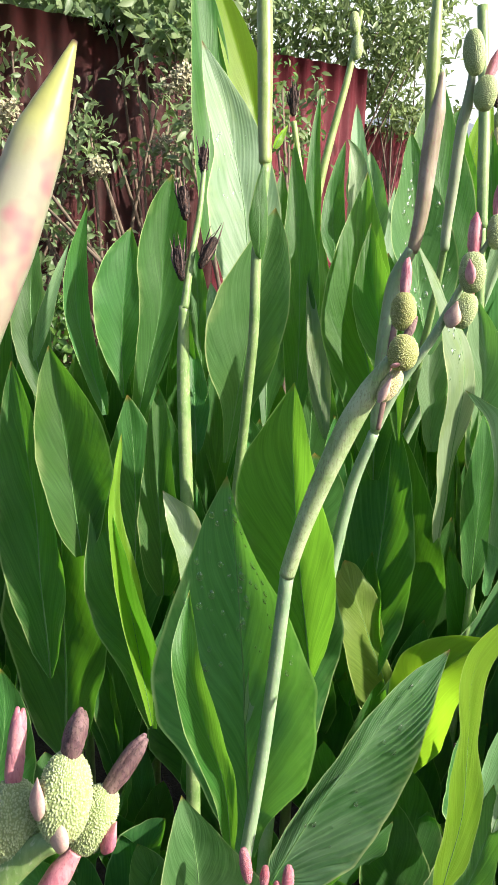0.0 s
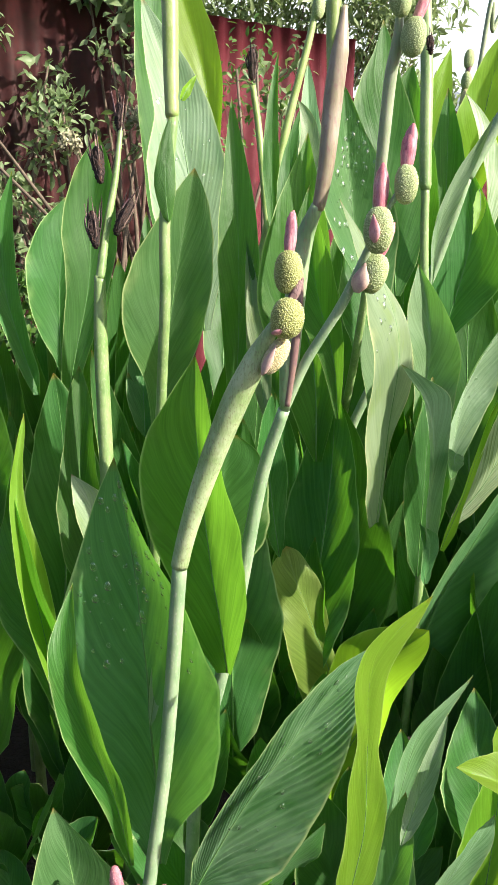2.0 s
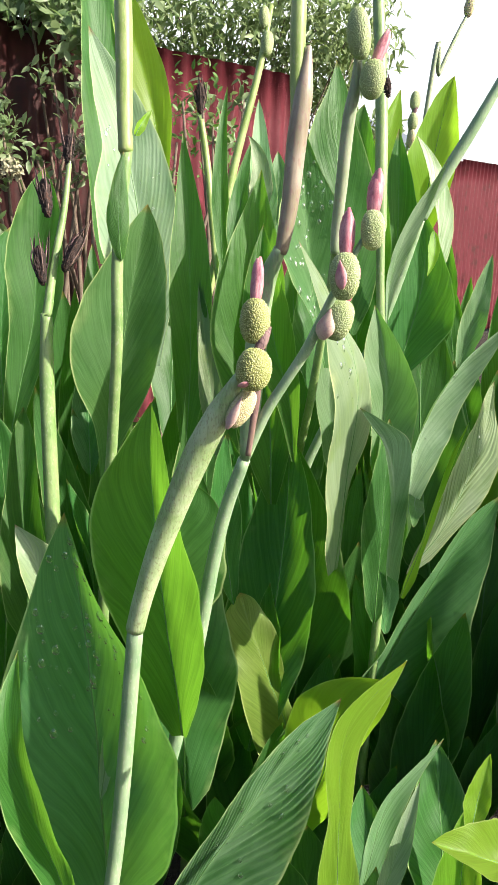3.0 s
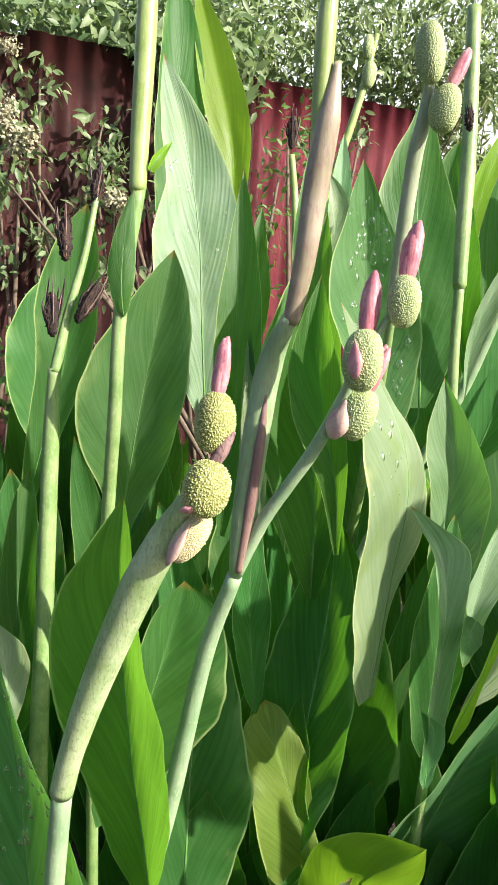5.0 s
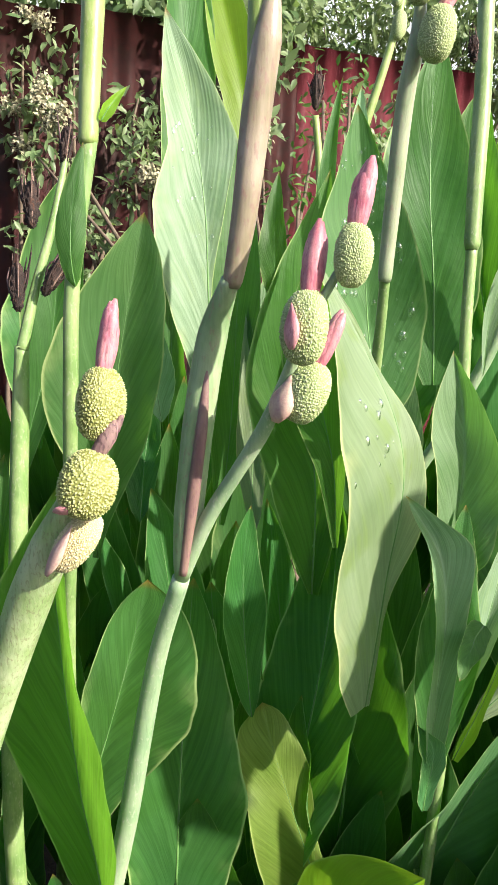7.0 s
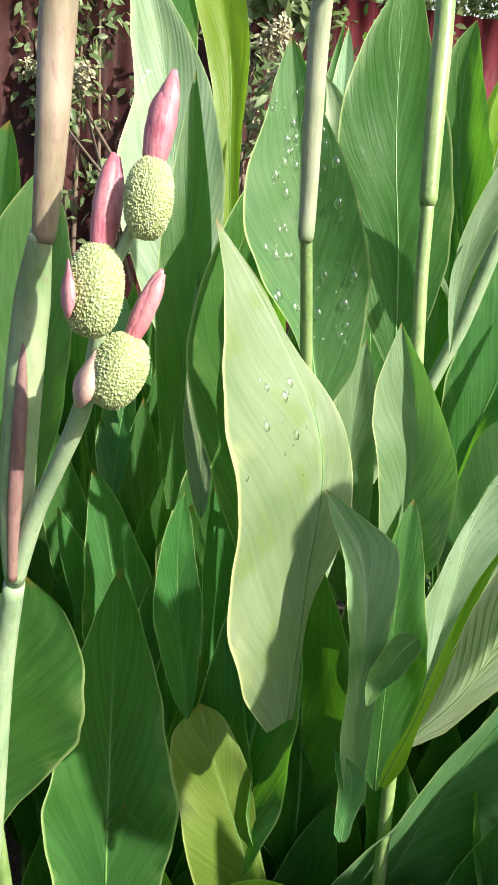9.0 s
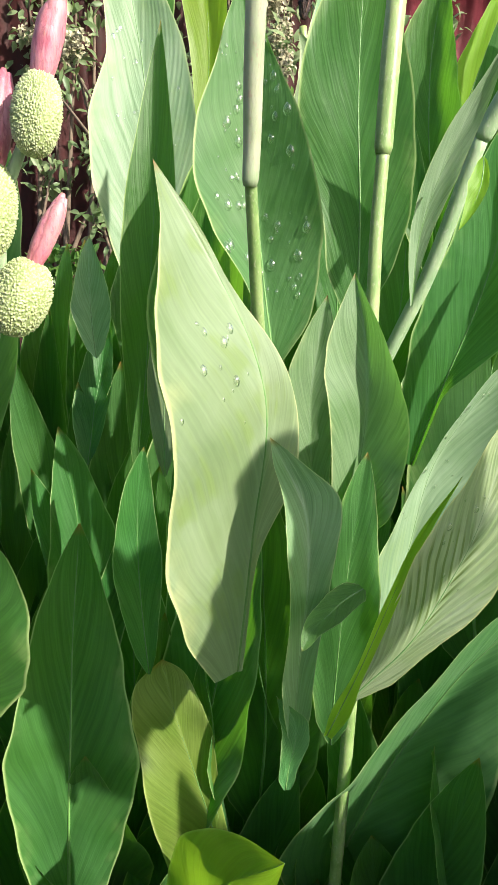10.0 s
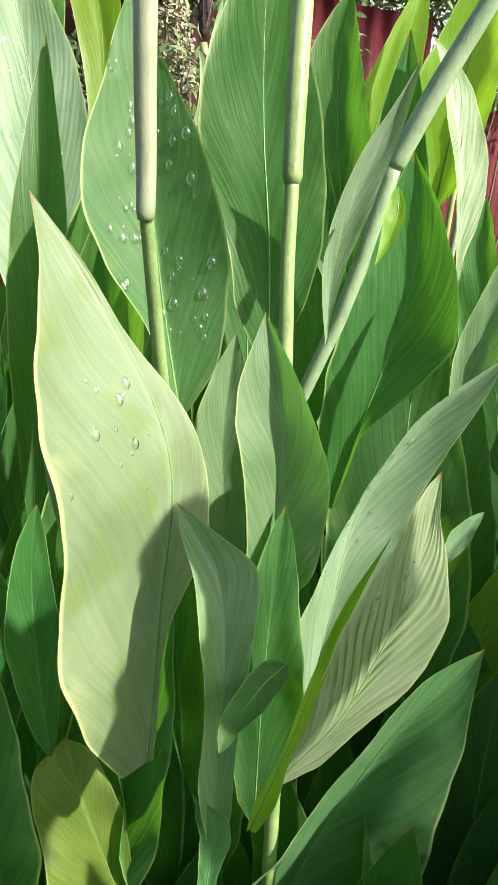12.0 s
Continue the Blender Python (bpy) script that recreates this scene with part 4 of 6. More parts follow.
blade(shoot_b, ((0.244, 1.154, 0.957), (0.234, 1.167, 1.043), (0.211, 1.187, 1.123), (0.196, 1.219, 1.203), (0.195, 1.263, 1.286)), (0.931, -0.294, 0.216), (0.0027, 0.0086, 0.0155, 0.0252, 0.0341, 0.0349, 0.0240, 0.0139, 0.0059, 0.0000), (0.0033, 0.0085, 0.0153, 0.0246, 0.0331, 0.0338, 0.0235, 0.0137, 0.0058, 0.0000), LEAF_GLOW, cup=0.15, vee=0.3, seed=14)

# the tall yellow-green stem
stem(shoot_c, ((-0.025, 1.105, 0.000), (-0.017, 1.028, 0.733), (0.003, 0.992, 1.047), (0.010, 0.980, 1.151), (0.011, 0.988, 1.252), (0.020, 1.006, 1.357)), (0.0082, 0.0072, 0.0066, 0.0067, 0.0066, 0.0064), STEM, "stem")
stem(shoot_c, ((0.019, 1.005, 1.354), (0.017, 1.016, 1.406), (0.015, 1.034, 1.490), (0.010, 1.061, 1.606)), (0.0079, 0.0089, 0.0098, 0.0092), STEM_YELLOW, "stem", nodes=(0.02,), cuff=True)
leaf(shoot_c, (0.016, 0.980, 1.241), (0.013, 0.980, 1.291), (0.017, 0.999, 1.356), (0.955, 0.289, -0.057), 0.0128, 0.0128, LEAF, peak=0.5, cup=-0.3, foot=0.3, seed=15)
leaf(shoot_c, (0.029, 1.008, 1.373), (0.036, 1.012, 1.386), (0.046, 1.023, 1.402), (0.755, 0.262, -0.601), 0.0049, 0.0059, LEAF_LIME, foot=0.6, seed=16)
blade(shoot_c, ((-0.028, 1.136, 0.919), (-0.011, 1.123, 1.028), (0.004, 1.113, 1.128), (0.020, 1.106, 1.219), (0.037, 1.102, 1.304)), (0.945, 0.251, -0.211), (0.0037, 0.0103, 0.0243, 0.0606, 0.0741, 0.0646, 0.0416, 0.0249, 0.0118, 0.0000), (0.0030, 0.0090, 0.0224, 0.0381, 0.0448, 0.0436, 0.0375, 0.0265, 0.0133, 0.0000), LEAF_MID, cup=0.1, vee=0.4, seed=17)
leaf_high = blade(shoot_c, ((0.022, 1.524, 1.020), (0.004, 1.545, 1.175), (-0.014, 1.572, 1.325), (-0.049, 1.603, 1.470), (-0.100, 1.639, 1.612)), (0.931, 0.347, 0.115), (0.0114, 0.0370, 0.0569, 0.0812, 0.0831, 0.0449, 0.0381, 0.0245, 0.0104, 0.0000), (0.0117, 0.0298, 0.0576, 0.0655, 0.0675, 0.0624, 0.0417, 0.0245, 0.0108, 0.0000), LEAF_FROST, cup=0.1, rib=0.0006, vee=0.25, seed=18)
blade(shoot_c, ((0.040, 1.695, 1.149), (0.025, 1.723, 1.317), (0.010, 1.759, 1.481), (-0.038, 1.804, 1.639), (-0.093, 1.858, 1.797)), (0.979, 0.126, 0.161), (0.0003, 0.0158, 0.0165, 0.0218, 0.0345, 0.0398, 0.0330, 0.0193, 0.0080, 0.0000), (0.0113, 0.0159, 0.0165, 0.0218, 0.0346, 0.0400, 0.0331, 0.0193, 0.0080, 0.0000), LEAF_LIME, cup=0.15, vee=0.4, seed=19)
blade(shoot_c, ((-0.083, 1.663, 1.196), (-0.084, 1.697, 1.348), (-0.090, 1.735, 1.498), (-0.101, 1.778, 1.648), (-0.121, 1.826, 1.798)), (0.856, 0.508, -0.099), (0.0075, 0.0258, 0.0339, 0.0429, 0.0473, 0.0454, 0.0377, 0.0266, 0.0111, 0.0000), (0.0108, 0.0262, 0.0346, 0.0441, 0.0488, 0.0468, 0.0387, 0.0271, 0.0112, 0.0000), LEAF, seed=20)
blade(shoot_c, ((0.086, 1.287, 0.913), (0.092, 1.305, 1.047), (0.090, 1.327, 1.175), (0.084, 1.357, 1.298), (0.074, 1.393, 1.419)), (1.000, 0.012, 0.025), (0.0034, 0.0147, 0.0242, 0.0308, 0.0331, 0.0290, 0.0190, 0.0112, 0.0047, 0.0000), (0.0063, 0.0147, 0.0242, 0.0308, 0.0331, 0.0290, 0.0190, 0.0112, 0.0047, 0.0000), LEAF, vee=0.3, seed=21)

# the stem with withered heads
stem(shoot_d, ((-0.063, 1.021, 0.000), (-0.068, 0.989, 0.647), (-0.082, 1.049, 0.925), (-0.089, 1.081, 1.074), (-0.089, 1.093, 1.167)), (0.0123, 0.0108, 0.0098, 0.0096, 0.0073), STEM, "stem")
stem(shoot_d, ((-0.088, 1.091, 1.163), (-0.082, 1.112, 1.222), (-0.071, 1.137, 1.291), (-0.064, 1.166, 1.373)), (0.0065, 0.0051, 0.0044, 0.0029), STEM, "flower_stem")
dead_head(shoot_d, (-0.096, 1.103, 1.225), (-0.135, 0.334, 0.933), 0.0863, 22)
dead_head(shoot_d, (-0.057, 1.108, 1.240), (0.415, 0.303, 0.858), 0.0863, 23)
dead_head(shoot_d, (-0.092, 1.132, 1.306), (-0.135, 0.334, 0.933), 0.0899, 24)
dead_head(shoot_d, (-0.067, 1.164, 1.366), (-0.035, 0.336, 0.941), 0.0799, 25)

# narrow leaves at the end of the bed
blade(shoot_q, ((-0.115, 0.889, 0.613), (-0.127, 0.884, 0.731), (-0.159, 0.892, 0.829), (-0.178, 0.916, 0.920), (-0.204, 0.957, 1.004)), (0.881, -0.334, 0.334), (0.0046, 0.0181, 0.0295, 0.0456, 0.0403, 0.0282, 0.0139, 0.0122, 0.0077, 0.0000), (0.0082, 0.0179, 0.0288, 0.0440, 0.0390, 0.0276, 0.0137, 0.0121, 0.0077, 0.0000), LEAF, vee=0.25, seed=26)
blade(shoot_q, ((-0.113, 0.873, 0.630), (-0.130, 0.874, 0.741), (-0.147, 0.885, 0.840), (-0.163, 0.907, 0.931), (-0.157, 0.941, 1.020)), (0.863, 0.503, -0.035), (0.0039, 0.0075, 0.0127, 0.0174, 0.0175, 0.0119, 0.0075, 0.0049, 0.0040, 0.0000), (0.0013, 0.0076, 0.0129, 0.0177, 0.0179, 0.0120, 0.0075, 0.0049, 0.0040, 0.0000), LEAF_LIME, seed=27)
blade(shoot_q, ((-0.114, 1.032, 0.740), (-0.120, 1.055, 0.814), (-0.127, 1.078, 0.889), (-0.128, 1.101, 0.964), (-0.130, 1.124, 1.038)), (0.991, 0.131, 0.014), (0.0098, 0.0272, 0.0306, 0.0331, 0.0263, 0.0206, 0.0183, 0.0141, 0.0069, 0.0000), (0.0093, 0.0273, 0.0308, 0.0333, 0.0265, 0.0207, 0.0183, 0.0142, 0.0069, 0.0000), LEAF, vee=0.5, seed=28)
blade(shoot_q, ((-0.208, 0.913, 0.860), (-0.218, 0.925, 0.929), (-0.227, 0.934, 0.997), (-0.237, 0.941, 1.065), (-0.246, 0.944, 1.132)), (0.982, 0.107, 0.156), (0.0069, 0.0202, 0.0267, 0.0300, 0.0344, 0.0308, 0.0222, 0.0154, 0.0064, 0.0000), (0.0111, 0.0311, 0.0429, 0.0574, 0.0586, 0.0513, 0.0349, 0.0199, 0.0083, 0.0000), LEAF, vee=0.5, seed=29)
blade(shoot_q, ((-0.188, 1.241, 0.909), (-0.168, 1.266, 1.022), (-0.146, 1.289, 1.133), (-0.140, 1.308, 1.245), (-0.127, 1.324, 1.353)), (0.984, 0.093, -0.151), (0.0042, 0.0098, 0.0180, 0.0263, 0.0330, 0.0430, 0.0370, 0.0279, 0.0148, 0.0000), (0.0026, 0.0098, 0.0181, 0.0265, 0.0332, 0.0434, 0.0373, 0.0281, 0.0148, 0.0000), LEAF, vee=0.4, seed=30)
leaf(shoot_q, (-0.298, 0.681, 0.612), (-0.256, 0.694, 0.723), (-0.249, 0.696, 0.832), (0.960, 0.170, -0.222), 0.0369, 0.0431, LEAF, foot=0.3, seed=31)
leaf(shoot_q, (-0.257, 0.909, 0.676), (-0.278, 0.950, 0.911), (-0.307, 0.988, 1.102), (0.910, -0.390, 0.142), 0.0529, 0.0529, LEAF, foot=0.3, seed=32)

# pointed leaves in the back
blade(shoot_s, ((-0.233, 1.439, 0.944), (-0.238, 1.452, 1.026), (-0.237, 1.466, 1.106), (-0.231, 1.482, 1.185), (-0.222, 1.500, 1.263)), (0.969, 0.231, -0.089), (0.0042, 0.0126, 0.0341, 0.0499, 0.0575, 0.0598, 0.0476, 0.0315, 0.0132, 0.0000), (0.0014, 0.0077, 0.0244, 0.0396, 0.0444, 0.0385, 0.0270, 0.0152, 0.0063, 0.0000), LEAF, vee=0.45, seed=33)
blade(shoot_s, ((-0.242, 1.305, 0.946), (-0.274, 1.323, 1.034), (-0.296, 1.339, 1.122), (-0.295, 1.352, 1.212), (-0.276, 1.362, 1.302)), (0.974, 0.221, 0.054), (0.0085, 0.0144, 0.0161, 0.0205, 0.0220, 0.0213, 0.0157, 0.0090, 0.0038, 0.0000), (0.0018, 0.0145, 0.0162, 0.0207, 0.0222, 0.0214, 0.0158, 0.0091, 0.0038, 0.0000), LEAF, vee=0.4, seed=34)
leaf(shoot_s, (-0.386, 1.455, 0.919), (-0.424, 1.507, 1.088), (-0.415, 1.553, 1.238), (0.962, 0.271, 0.006), 0.0400, 0.0356, LEAF, foot=0.3, seed=35)
leaf(shoot_s, (-0.394, 1.402, 1.019), (-0.365, 1.413, 1.123), (-0.329, 1.446, 1.233), (0.926, 0.199, -0.320), 0.0125, 0.0145, LEAF_PALE, foot=0.3, seed=36)

# ribbed and lime-green leaves low in front
leaf_pleated = blade(shoot_r, ((0.053, 0.838, 0.398), (0.104, 0.837, 0.514), (0.159, 0.839, 0.611), (0.213, 0.847, 0.695), (0.274, 0.861, 0.766)), (0.794, 0.006, -0.608), (0.0091, 0.0287, 0.0339, 0.0332, 0.0330, 0.0348, 0.0268, 0.0185, 0.0078, 0.0000), (0.0078, 0.0560, 0.0820, 0.0829, 0.0743, 0.0594, 0.0378, 0.0183, 0.0076, 0.0000), LEAF_RIBBED, cup=0.08, rib=0.0022, ribs=22, vee=0.3, seed=37)
blade(shoot_r, ((0.212, 0.605, 0.640), (0.222, 0.603, 0.739), (0.220, 0.607, 0.826), (0.223, 0.618, 0.902), (0.270, 0.633, 0.959)), (0.915, 0.222, -0.337), (0.0109, 0.0203, 0.0184, 0.0198, 0.0098, 0.0147, 0.0153, 0.0113, 0.0051, 0.0000), (0.0040, 0.0206, 0.0187, 0.0201, 0.0099, 0.0149, 0.0155, 0.0114, 0.0051, 0.0000), LEAF_LIME, cup=0.06, vee=0.02, seed=38)
blade(shoot_r, ((0.223, 0.987, 0.344), (0.246, 0.984, 0.454), (0.280, 0.977, 0.553), (0.299, 0.970, 0.653), (0.357, 0.953, 0.726)), (0.583, -0.811, -0.055), (0.0159, 0.0216, 0.0243, 0.0344, 0.0559, 0.0616, 0.0604, 0.0462, 0.0310, 0.0000), (0.0003, 0.0211, 0.0236, 0.0329, 0.0519, 0.0567, 0.0556, 0.0433, 0.0297, 0.0000), LEAF_LIME, cup=0.1, vee=0.3, seed=39)
blade(shoot_r, ((0.257, 0.682, 0.500), (0.262, 0.684, 0.602), (0.271, 0.687, 0.693), (0.288, 0.691, 0.773), (0.333, 0.695, 0.837)), (0.845, 0.312, -0.435), (0.0265, 0.0497, 0.0364, 0.0235, 0.0163, 0.0185, 0.0136, 0.0073, 0.0036, 0.0000), (0.0098, 0.0526, 0.0379, 0.0242, 0.0167, 0.0189, 0.0138, 0.0074, 0.0036, 0.0000), LEAF_PALE, cup=0.3, seed=40)
leaf(shoot_r, (0.208, 0.630, 0.534), (0.255, 0.636, 0.641), (0.268, 0.650, 0.738), (0.922, -0.297, -0.247), 0.0412, 0.0198, LEAF_MID, foot=0.3, seed=41)
leaf(shoot_r, (0.399, 0.768, 0.358), (0.426, 0.815, 0.491), (0.438, 0.858, 0.611), (0.921, -0.390, -0.000), 0.0422, 0.0352, LEAF_LIME, foot=0.3, seed=42)
blade(shoot_r, ((0.294, 0.638, 0.558), (0.300, 0.634, 0.613), (0.315, 0.631, 0.657), (0.332, 0.631, 0.695), (0.349, 0.635, 0.728)), (0.782, 0.267, -0.563), (0.0109, 0.0189, 0.0186, 0.0195, 0.0209, 0.0189, 0.0164, 0.0114, 0.0047, 0.0000), (0.0026, 0.0193, 0.0190, 0.0200, 0.0215, 0.0194, 0.0168, 0.0115, 0.0048, 0.0000), LEAF_PALE, seed=43)

# pink buds low at the front
stem(shoot_p, ((0.018, 0.611, 0.000), (0.017, 0.569, 0.430), (0.015, 0.555, 0.614), (0.014, 0.549, 0.687), (0.014, 0.544, 0.718)), (0.0043, 0.0038, 0.0034, 0.0028, 0.0023), STEM, "stem")
pod(shoot_p, (0.012, 0.545, 0.735), (-0.183, 0.332, 0.925), 0.0298, 0.0109, PINK, 44, (), (), "small pink bud")
pod(shoot_p, (0.029, 0.541, 0.726), (0.064, 0.335, 0.940), 0.0199, 0.0081, PINK, 45, (), (), "small pink bud")
pod(shoot_p, (0.050, 0.540, 0.723), (0.064, 0.335, 0.940), 0.0271, 0.0109, PINK, 46, (), (), "small pink bud")
pod(shoot_p, (0.040, 0.537, 0.714), (0.064, 0.335, 0.940), 0.0181, 0.0081, PINK, 47, (), (), "small pink bud")

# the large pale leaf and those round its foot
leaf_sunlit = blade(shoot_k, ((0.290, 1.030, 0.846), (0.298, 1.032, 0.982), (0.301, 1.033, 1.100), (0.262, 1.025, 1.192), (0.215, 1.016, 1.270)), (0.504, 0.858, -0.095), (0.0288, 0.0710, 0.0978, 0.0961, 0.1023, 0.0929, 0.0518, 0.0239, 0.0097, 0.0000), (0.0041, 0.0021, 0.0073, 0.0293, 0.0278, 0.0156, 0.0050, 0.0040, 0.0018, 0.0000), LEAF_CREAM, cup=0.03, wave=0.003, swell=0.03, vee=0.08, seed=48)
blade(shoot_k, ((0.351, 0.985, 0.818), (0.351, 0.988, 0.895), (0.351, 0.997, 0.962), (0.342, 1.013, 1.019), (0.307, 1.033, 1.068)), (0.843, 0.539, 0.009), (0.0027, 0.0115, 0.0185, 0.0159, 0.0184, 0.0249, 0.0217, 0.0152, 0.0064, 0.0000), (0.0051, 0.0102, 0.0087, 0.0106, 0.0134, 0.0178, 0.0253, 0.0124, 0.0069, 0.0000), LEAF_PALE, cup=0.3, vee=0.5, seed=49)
blade(shoot_k, ((0.350, 0.973, 0.783), (0.351, 0.976, 0.806), (0.354, 0.979, 0.828), (0.351, 0.980, 0.850), (0.336, 0.979, 0.869)), (0.968, 0.168, 0.189), (0.0012, 0.0069, 0.0073, 0.0096, 0.0115, 0.0112, 0.0111, 0.0053, 0.0022, 0.0000), (0.0037, 0.0069, 0.0073, 0.0096, 0.0115, 0.0112, 0.0111, 0.0053, 0.0022, 0.0000), LEAF_MID, cup=0.12, seed=50)
blade(shoot_k, ((0.267, 1.120, 0.488), (0.243, 1.126, 0.557), (0.218, 1.132, 0.623), (0.193, 1.139, 0.687), (0.173, 1.149, 0.750)), (0.835, 0.496, 0.238), (0.0216, 0.0616, 0.0614, 0.0612, 0.0585, 0.0498, 0.0466, 0.0424, 0.0358, 0.0000), (0.0051, 0.0142, 0.0150, 0.0193, 0.0265, 0.0339, 0.0309, 0.0249, 0.0170, 0.0000), LEAF_OLIVE, cup=0.12, wave=0.004, vee=0.1, seed=51)
leaf(shoot_k, (0.163, 1.136, 0.737), (0.143, 1.153, 0.889), (0.145, 1.167, 0.991), (0.906, 0.423, 0.012), 0.0277, 0.0245, LEAF, foot=0.3, seed=52)
leaf(shoot_k, (0.105, 1.287, 0.537), (0.098, 1.299, 0.734), (0.101, 1.326, 0.905), (0.952, 0.307, -0.022), 0.0534, 0.0593, LEAF, foot=0.3, seed=53)
leaf(shoot_k, (0.048, 1.219, 0.632), (0.036, 1.234, 0.809), (0.003, 1.248, 0.969), (0.890, 0.449, 0.079), 0.0427, 0.0538, LEAF, foot=0.3, seed=54)
leaf(shoot_k, (-0.038, 1.438, 1.005), (-0.058, 1.463, 1.085), (-0.070, 1.491, 1.165), (0.888, 0.460, 0.031), 0.0265, 0.0280, LEAF_PALE, foot=0.3, seed=55)
blade(shoot_k, ((0.391, 1.035, 0.947), (0.379, 0.999, 0.954), (0.372, 0.971, 0.957), (0.364, 0.950, 0.956), (0.360, 0.935, 0.947)), (-0.846, 0.339, 0.411), (0.0024, 0.0105, 0.0113, 0.0113, 0.0106, 0.0091, 0.0066, 0.0052, 0.0027, 0.0000), (0.0044, 0.0106, 0.0114, 0.0114, 0.0108, 0.0092, 0.0067, 0.0052, 0.0027, 0.0000), LEAF, seed=56)

# broad dark leaves between the shoots
leaf(shoot_k, (0.120, 1.200, 0.250), (0.105, 1.235, 0.590), (0.085, 1.245, 0.850), (0.991, 0.124, 0.050), 0.0854, 0.0925, LEAF, cup=0.12, foot=0.35, wave=0.003, seed=57)
leaf(shoot_k, (0.096, 1.055, 0.427), (0.091, 1.087, 0.693), (0.090, 1.127, 0.913), (0.945, 0.325, -0.036), 0.0646, 0.0738, LEAF, cup=0.12, foot=0.35, wave=0.003, seed=58)
leaf(shoot_k, (0.277, 1.224, 0.456), (0.273, 1.224, 0.752), (0.229, 1.247, 0.995), (0.951, -0.263, 0.160), 0.0832, 0.0832, LEAF, cup=0.12, foot=0.35, wave=0.003, seed=59)
leaf(shoot_k, (0.211, 1.215, 0.507), (0.187, 1.230, 0.763), (0.152, 1.247, 0.972), (0.962, 0.253, 0.104), 0.0409, 0.0409, LEAF, cup=0.12, foot=0.35, wave=0.003, seed=60)
leaf(shoot_a, (0.195, 1.132, 0.481), (0.236, 1.180, 0.765), (0.244, 1.209, 0.995), (0.892, -0.408, 0.194), 0.0756, 0.0667, LEAF, cup=0.12, foot=0.35, wave=0.003, seed=61)
leaf(shoot_a, (-0.264, 1.000, 0.461), (-0.268, 1.033, 0.740), (-0.269, 1.048, 0.959), (0.910, -0.390, 0.142), 0.0938, 0.0938, LEAF, cup=0.12, foot=0.35, wave=0.003, seed=62)
leaf(shoot_a, (-0.184, 1.140, 0.578), (-0.178, 1.192, 0.816), (-0.192, 1.218, 1.004), (0.989, 0.145, -0.008), 0.0664, 0.0664, LEAF, cup=0.12, foot=0.35, wave=0.003, seed=63)
leaf(shoot_k, (0.620, 1.238, 0.396), (0.603, 1.260, 0.624), (0.617, 1.292, 0.805), (0.974, -0.222, 0.039), 0.0693, 0.0693, LEAF, cup=0.12, foot=0.35, wave=0.003, seed=64)
leaf(shoot_k, (0.371, 1.105, 0.724), (0.370, 1.112, 0.901), (0.375, 1.140, 1.027), (0.997, 0.070, -0.022), 0.0318, 0.0337, LEAF, cup=0.12, foot=0.35, wave=0.003, seed=65)
leaf(shoot_k, (0.566, 1.392, 0.711), (0.559, 1.418, 0.885), (0.572, 1.458, 1.059), (0.988, -0.157, 0.014), 0.0511, 0.0545, LEAF, cup=0.12, foot=0.35, wave=0.003, seed=66)
leaf(shoot_k, (0.305, 1.363, 1.006), (0.300, 1.388, 1.142), (0.286, 1.409, 1.272), (0.988, 0.147, 0.048), 0.0436, 0.0498, LEAF, cup=0.12, foot=0.35, wave=0.003, seed=67)
leaf(shoot_k, (0.408, 1.474, 0.950), (0.401, 1.504, 1.132), (0.376, 1.540, 1.309), (0.996, 0.030, 0.082), 0.0383, 0.0418, LEAF, cup=0.12, foot=0.35, wave=0.003, seed=68)
leaf(shoot_k, (0.655, 1.554, 0.840), (0.616, 1.577, 1.016), (0.598, 1.615, 1.197), (0.973, -0.144, 0.180), 0.0454, 0.0454, LEAF, cup=0.12, foot=0.35, wave=0.003, seed=69)
leaf(shoot_k, (0.255, 1.442, 0.685), (0.217, 1.485, 0.921), (0.212, 1.526, 1.168), (0.995, 0.053, 0.079), 0.0700, 0.0656, LEAF, cup=0.12, foot=0.35, wave=0.003, seed=70)
leaf(shoot_a, (0.521, 1.311, 0.694), (0.488, 1.350, 0.950), (0.498, 1.441, 1.205), (0.961, -0.255, 0.109), 0.0819, 0.0819, LEAF, cup=0.12, foot=0.35, wave=0.003, seed=71)
leaf(shoot_a, (0.297, 1.409, 0.755), (0.283, 1.481, 1.016), (0.275, 1.535, 1.226), (0.992, -0.105, 0.075), 0.0643, 0.0643, LEAF, cup=0.12, foot=0.35, wave=0.003, seed=72)
leaf(shoot_a, (0.111, 1.316, 0.698), (0.124, 1.365, 0.892), (0.130, 1.407, 1.101), (0.999, -0.018, -0.044), 0.0591, 0.0591, LEAF, cup=0.12, foot=0.35, wave=0.003, seed=73)

# the pinkish stem and the leaf with drops
stem(shoot_f, ((0.259, 1.466, 0.000), (0.261, 1.339, 0.733), (0.267, 1.177, 1.047), (0.269, 1.126, 1.147), (0.270, 1.098, 1.209), (0.270, 1.078, 1.261)), (0.0076, 0.0067, 0.0061, 0.0055, 0.0051, 0.0048), STEM, "stem")
stem(shoot_f, ((0.270, 1.078, 1.253), (0.270, 1.079, 1.283), (0.271, 1.071, 1.335), (0.273, 1.064, 1.406), (0.277, 1.060, 1.439), (0.278, 1.058, 1.466), (0.277, 1.059, 1.494)), (0.0064, 0.0068, 0.0074, 0.0076, 0.0070, 0.0050, 0.0034), SHEATH_PALE, "sheath", "pale green and pinkish sheath round the stem", cuff=True)
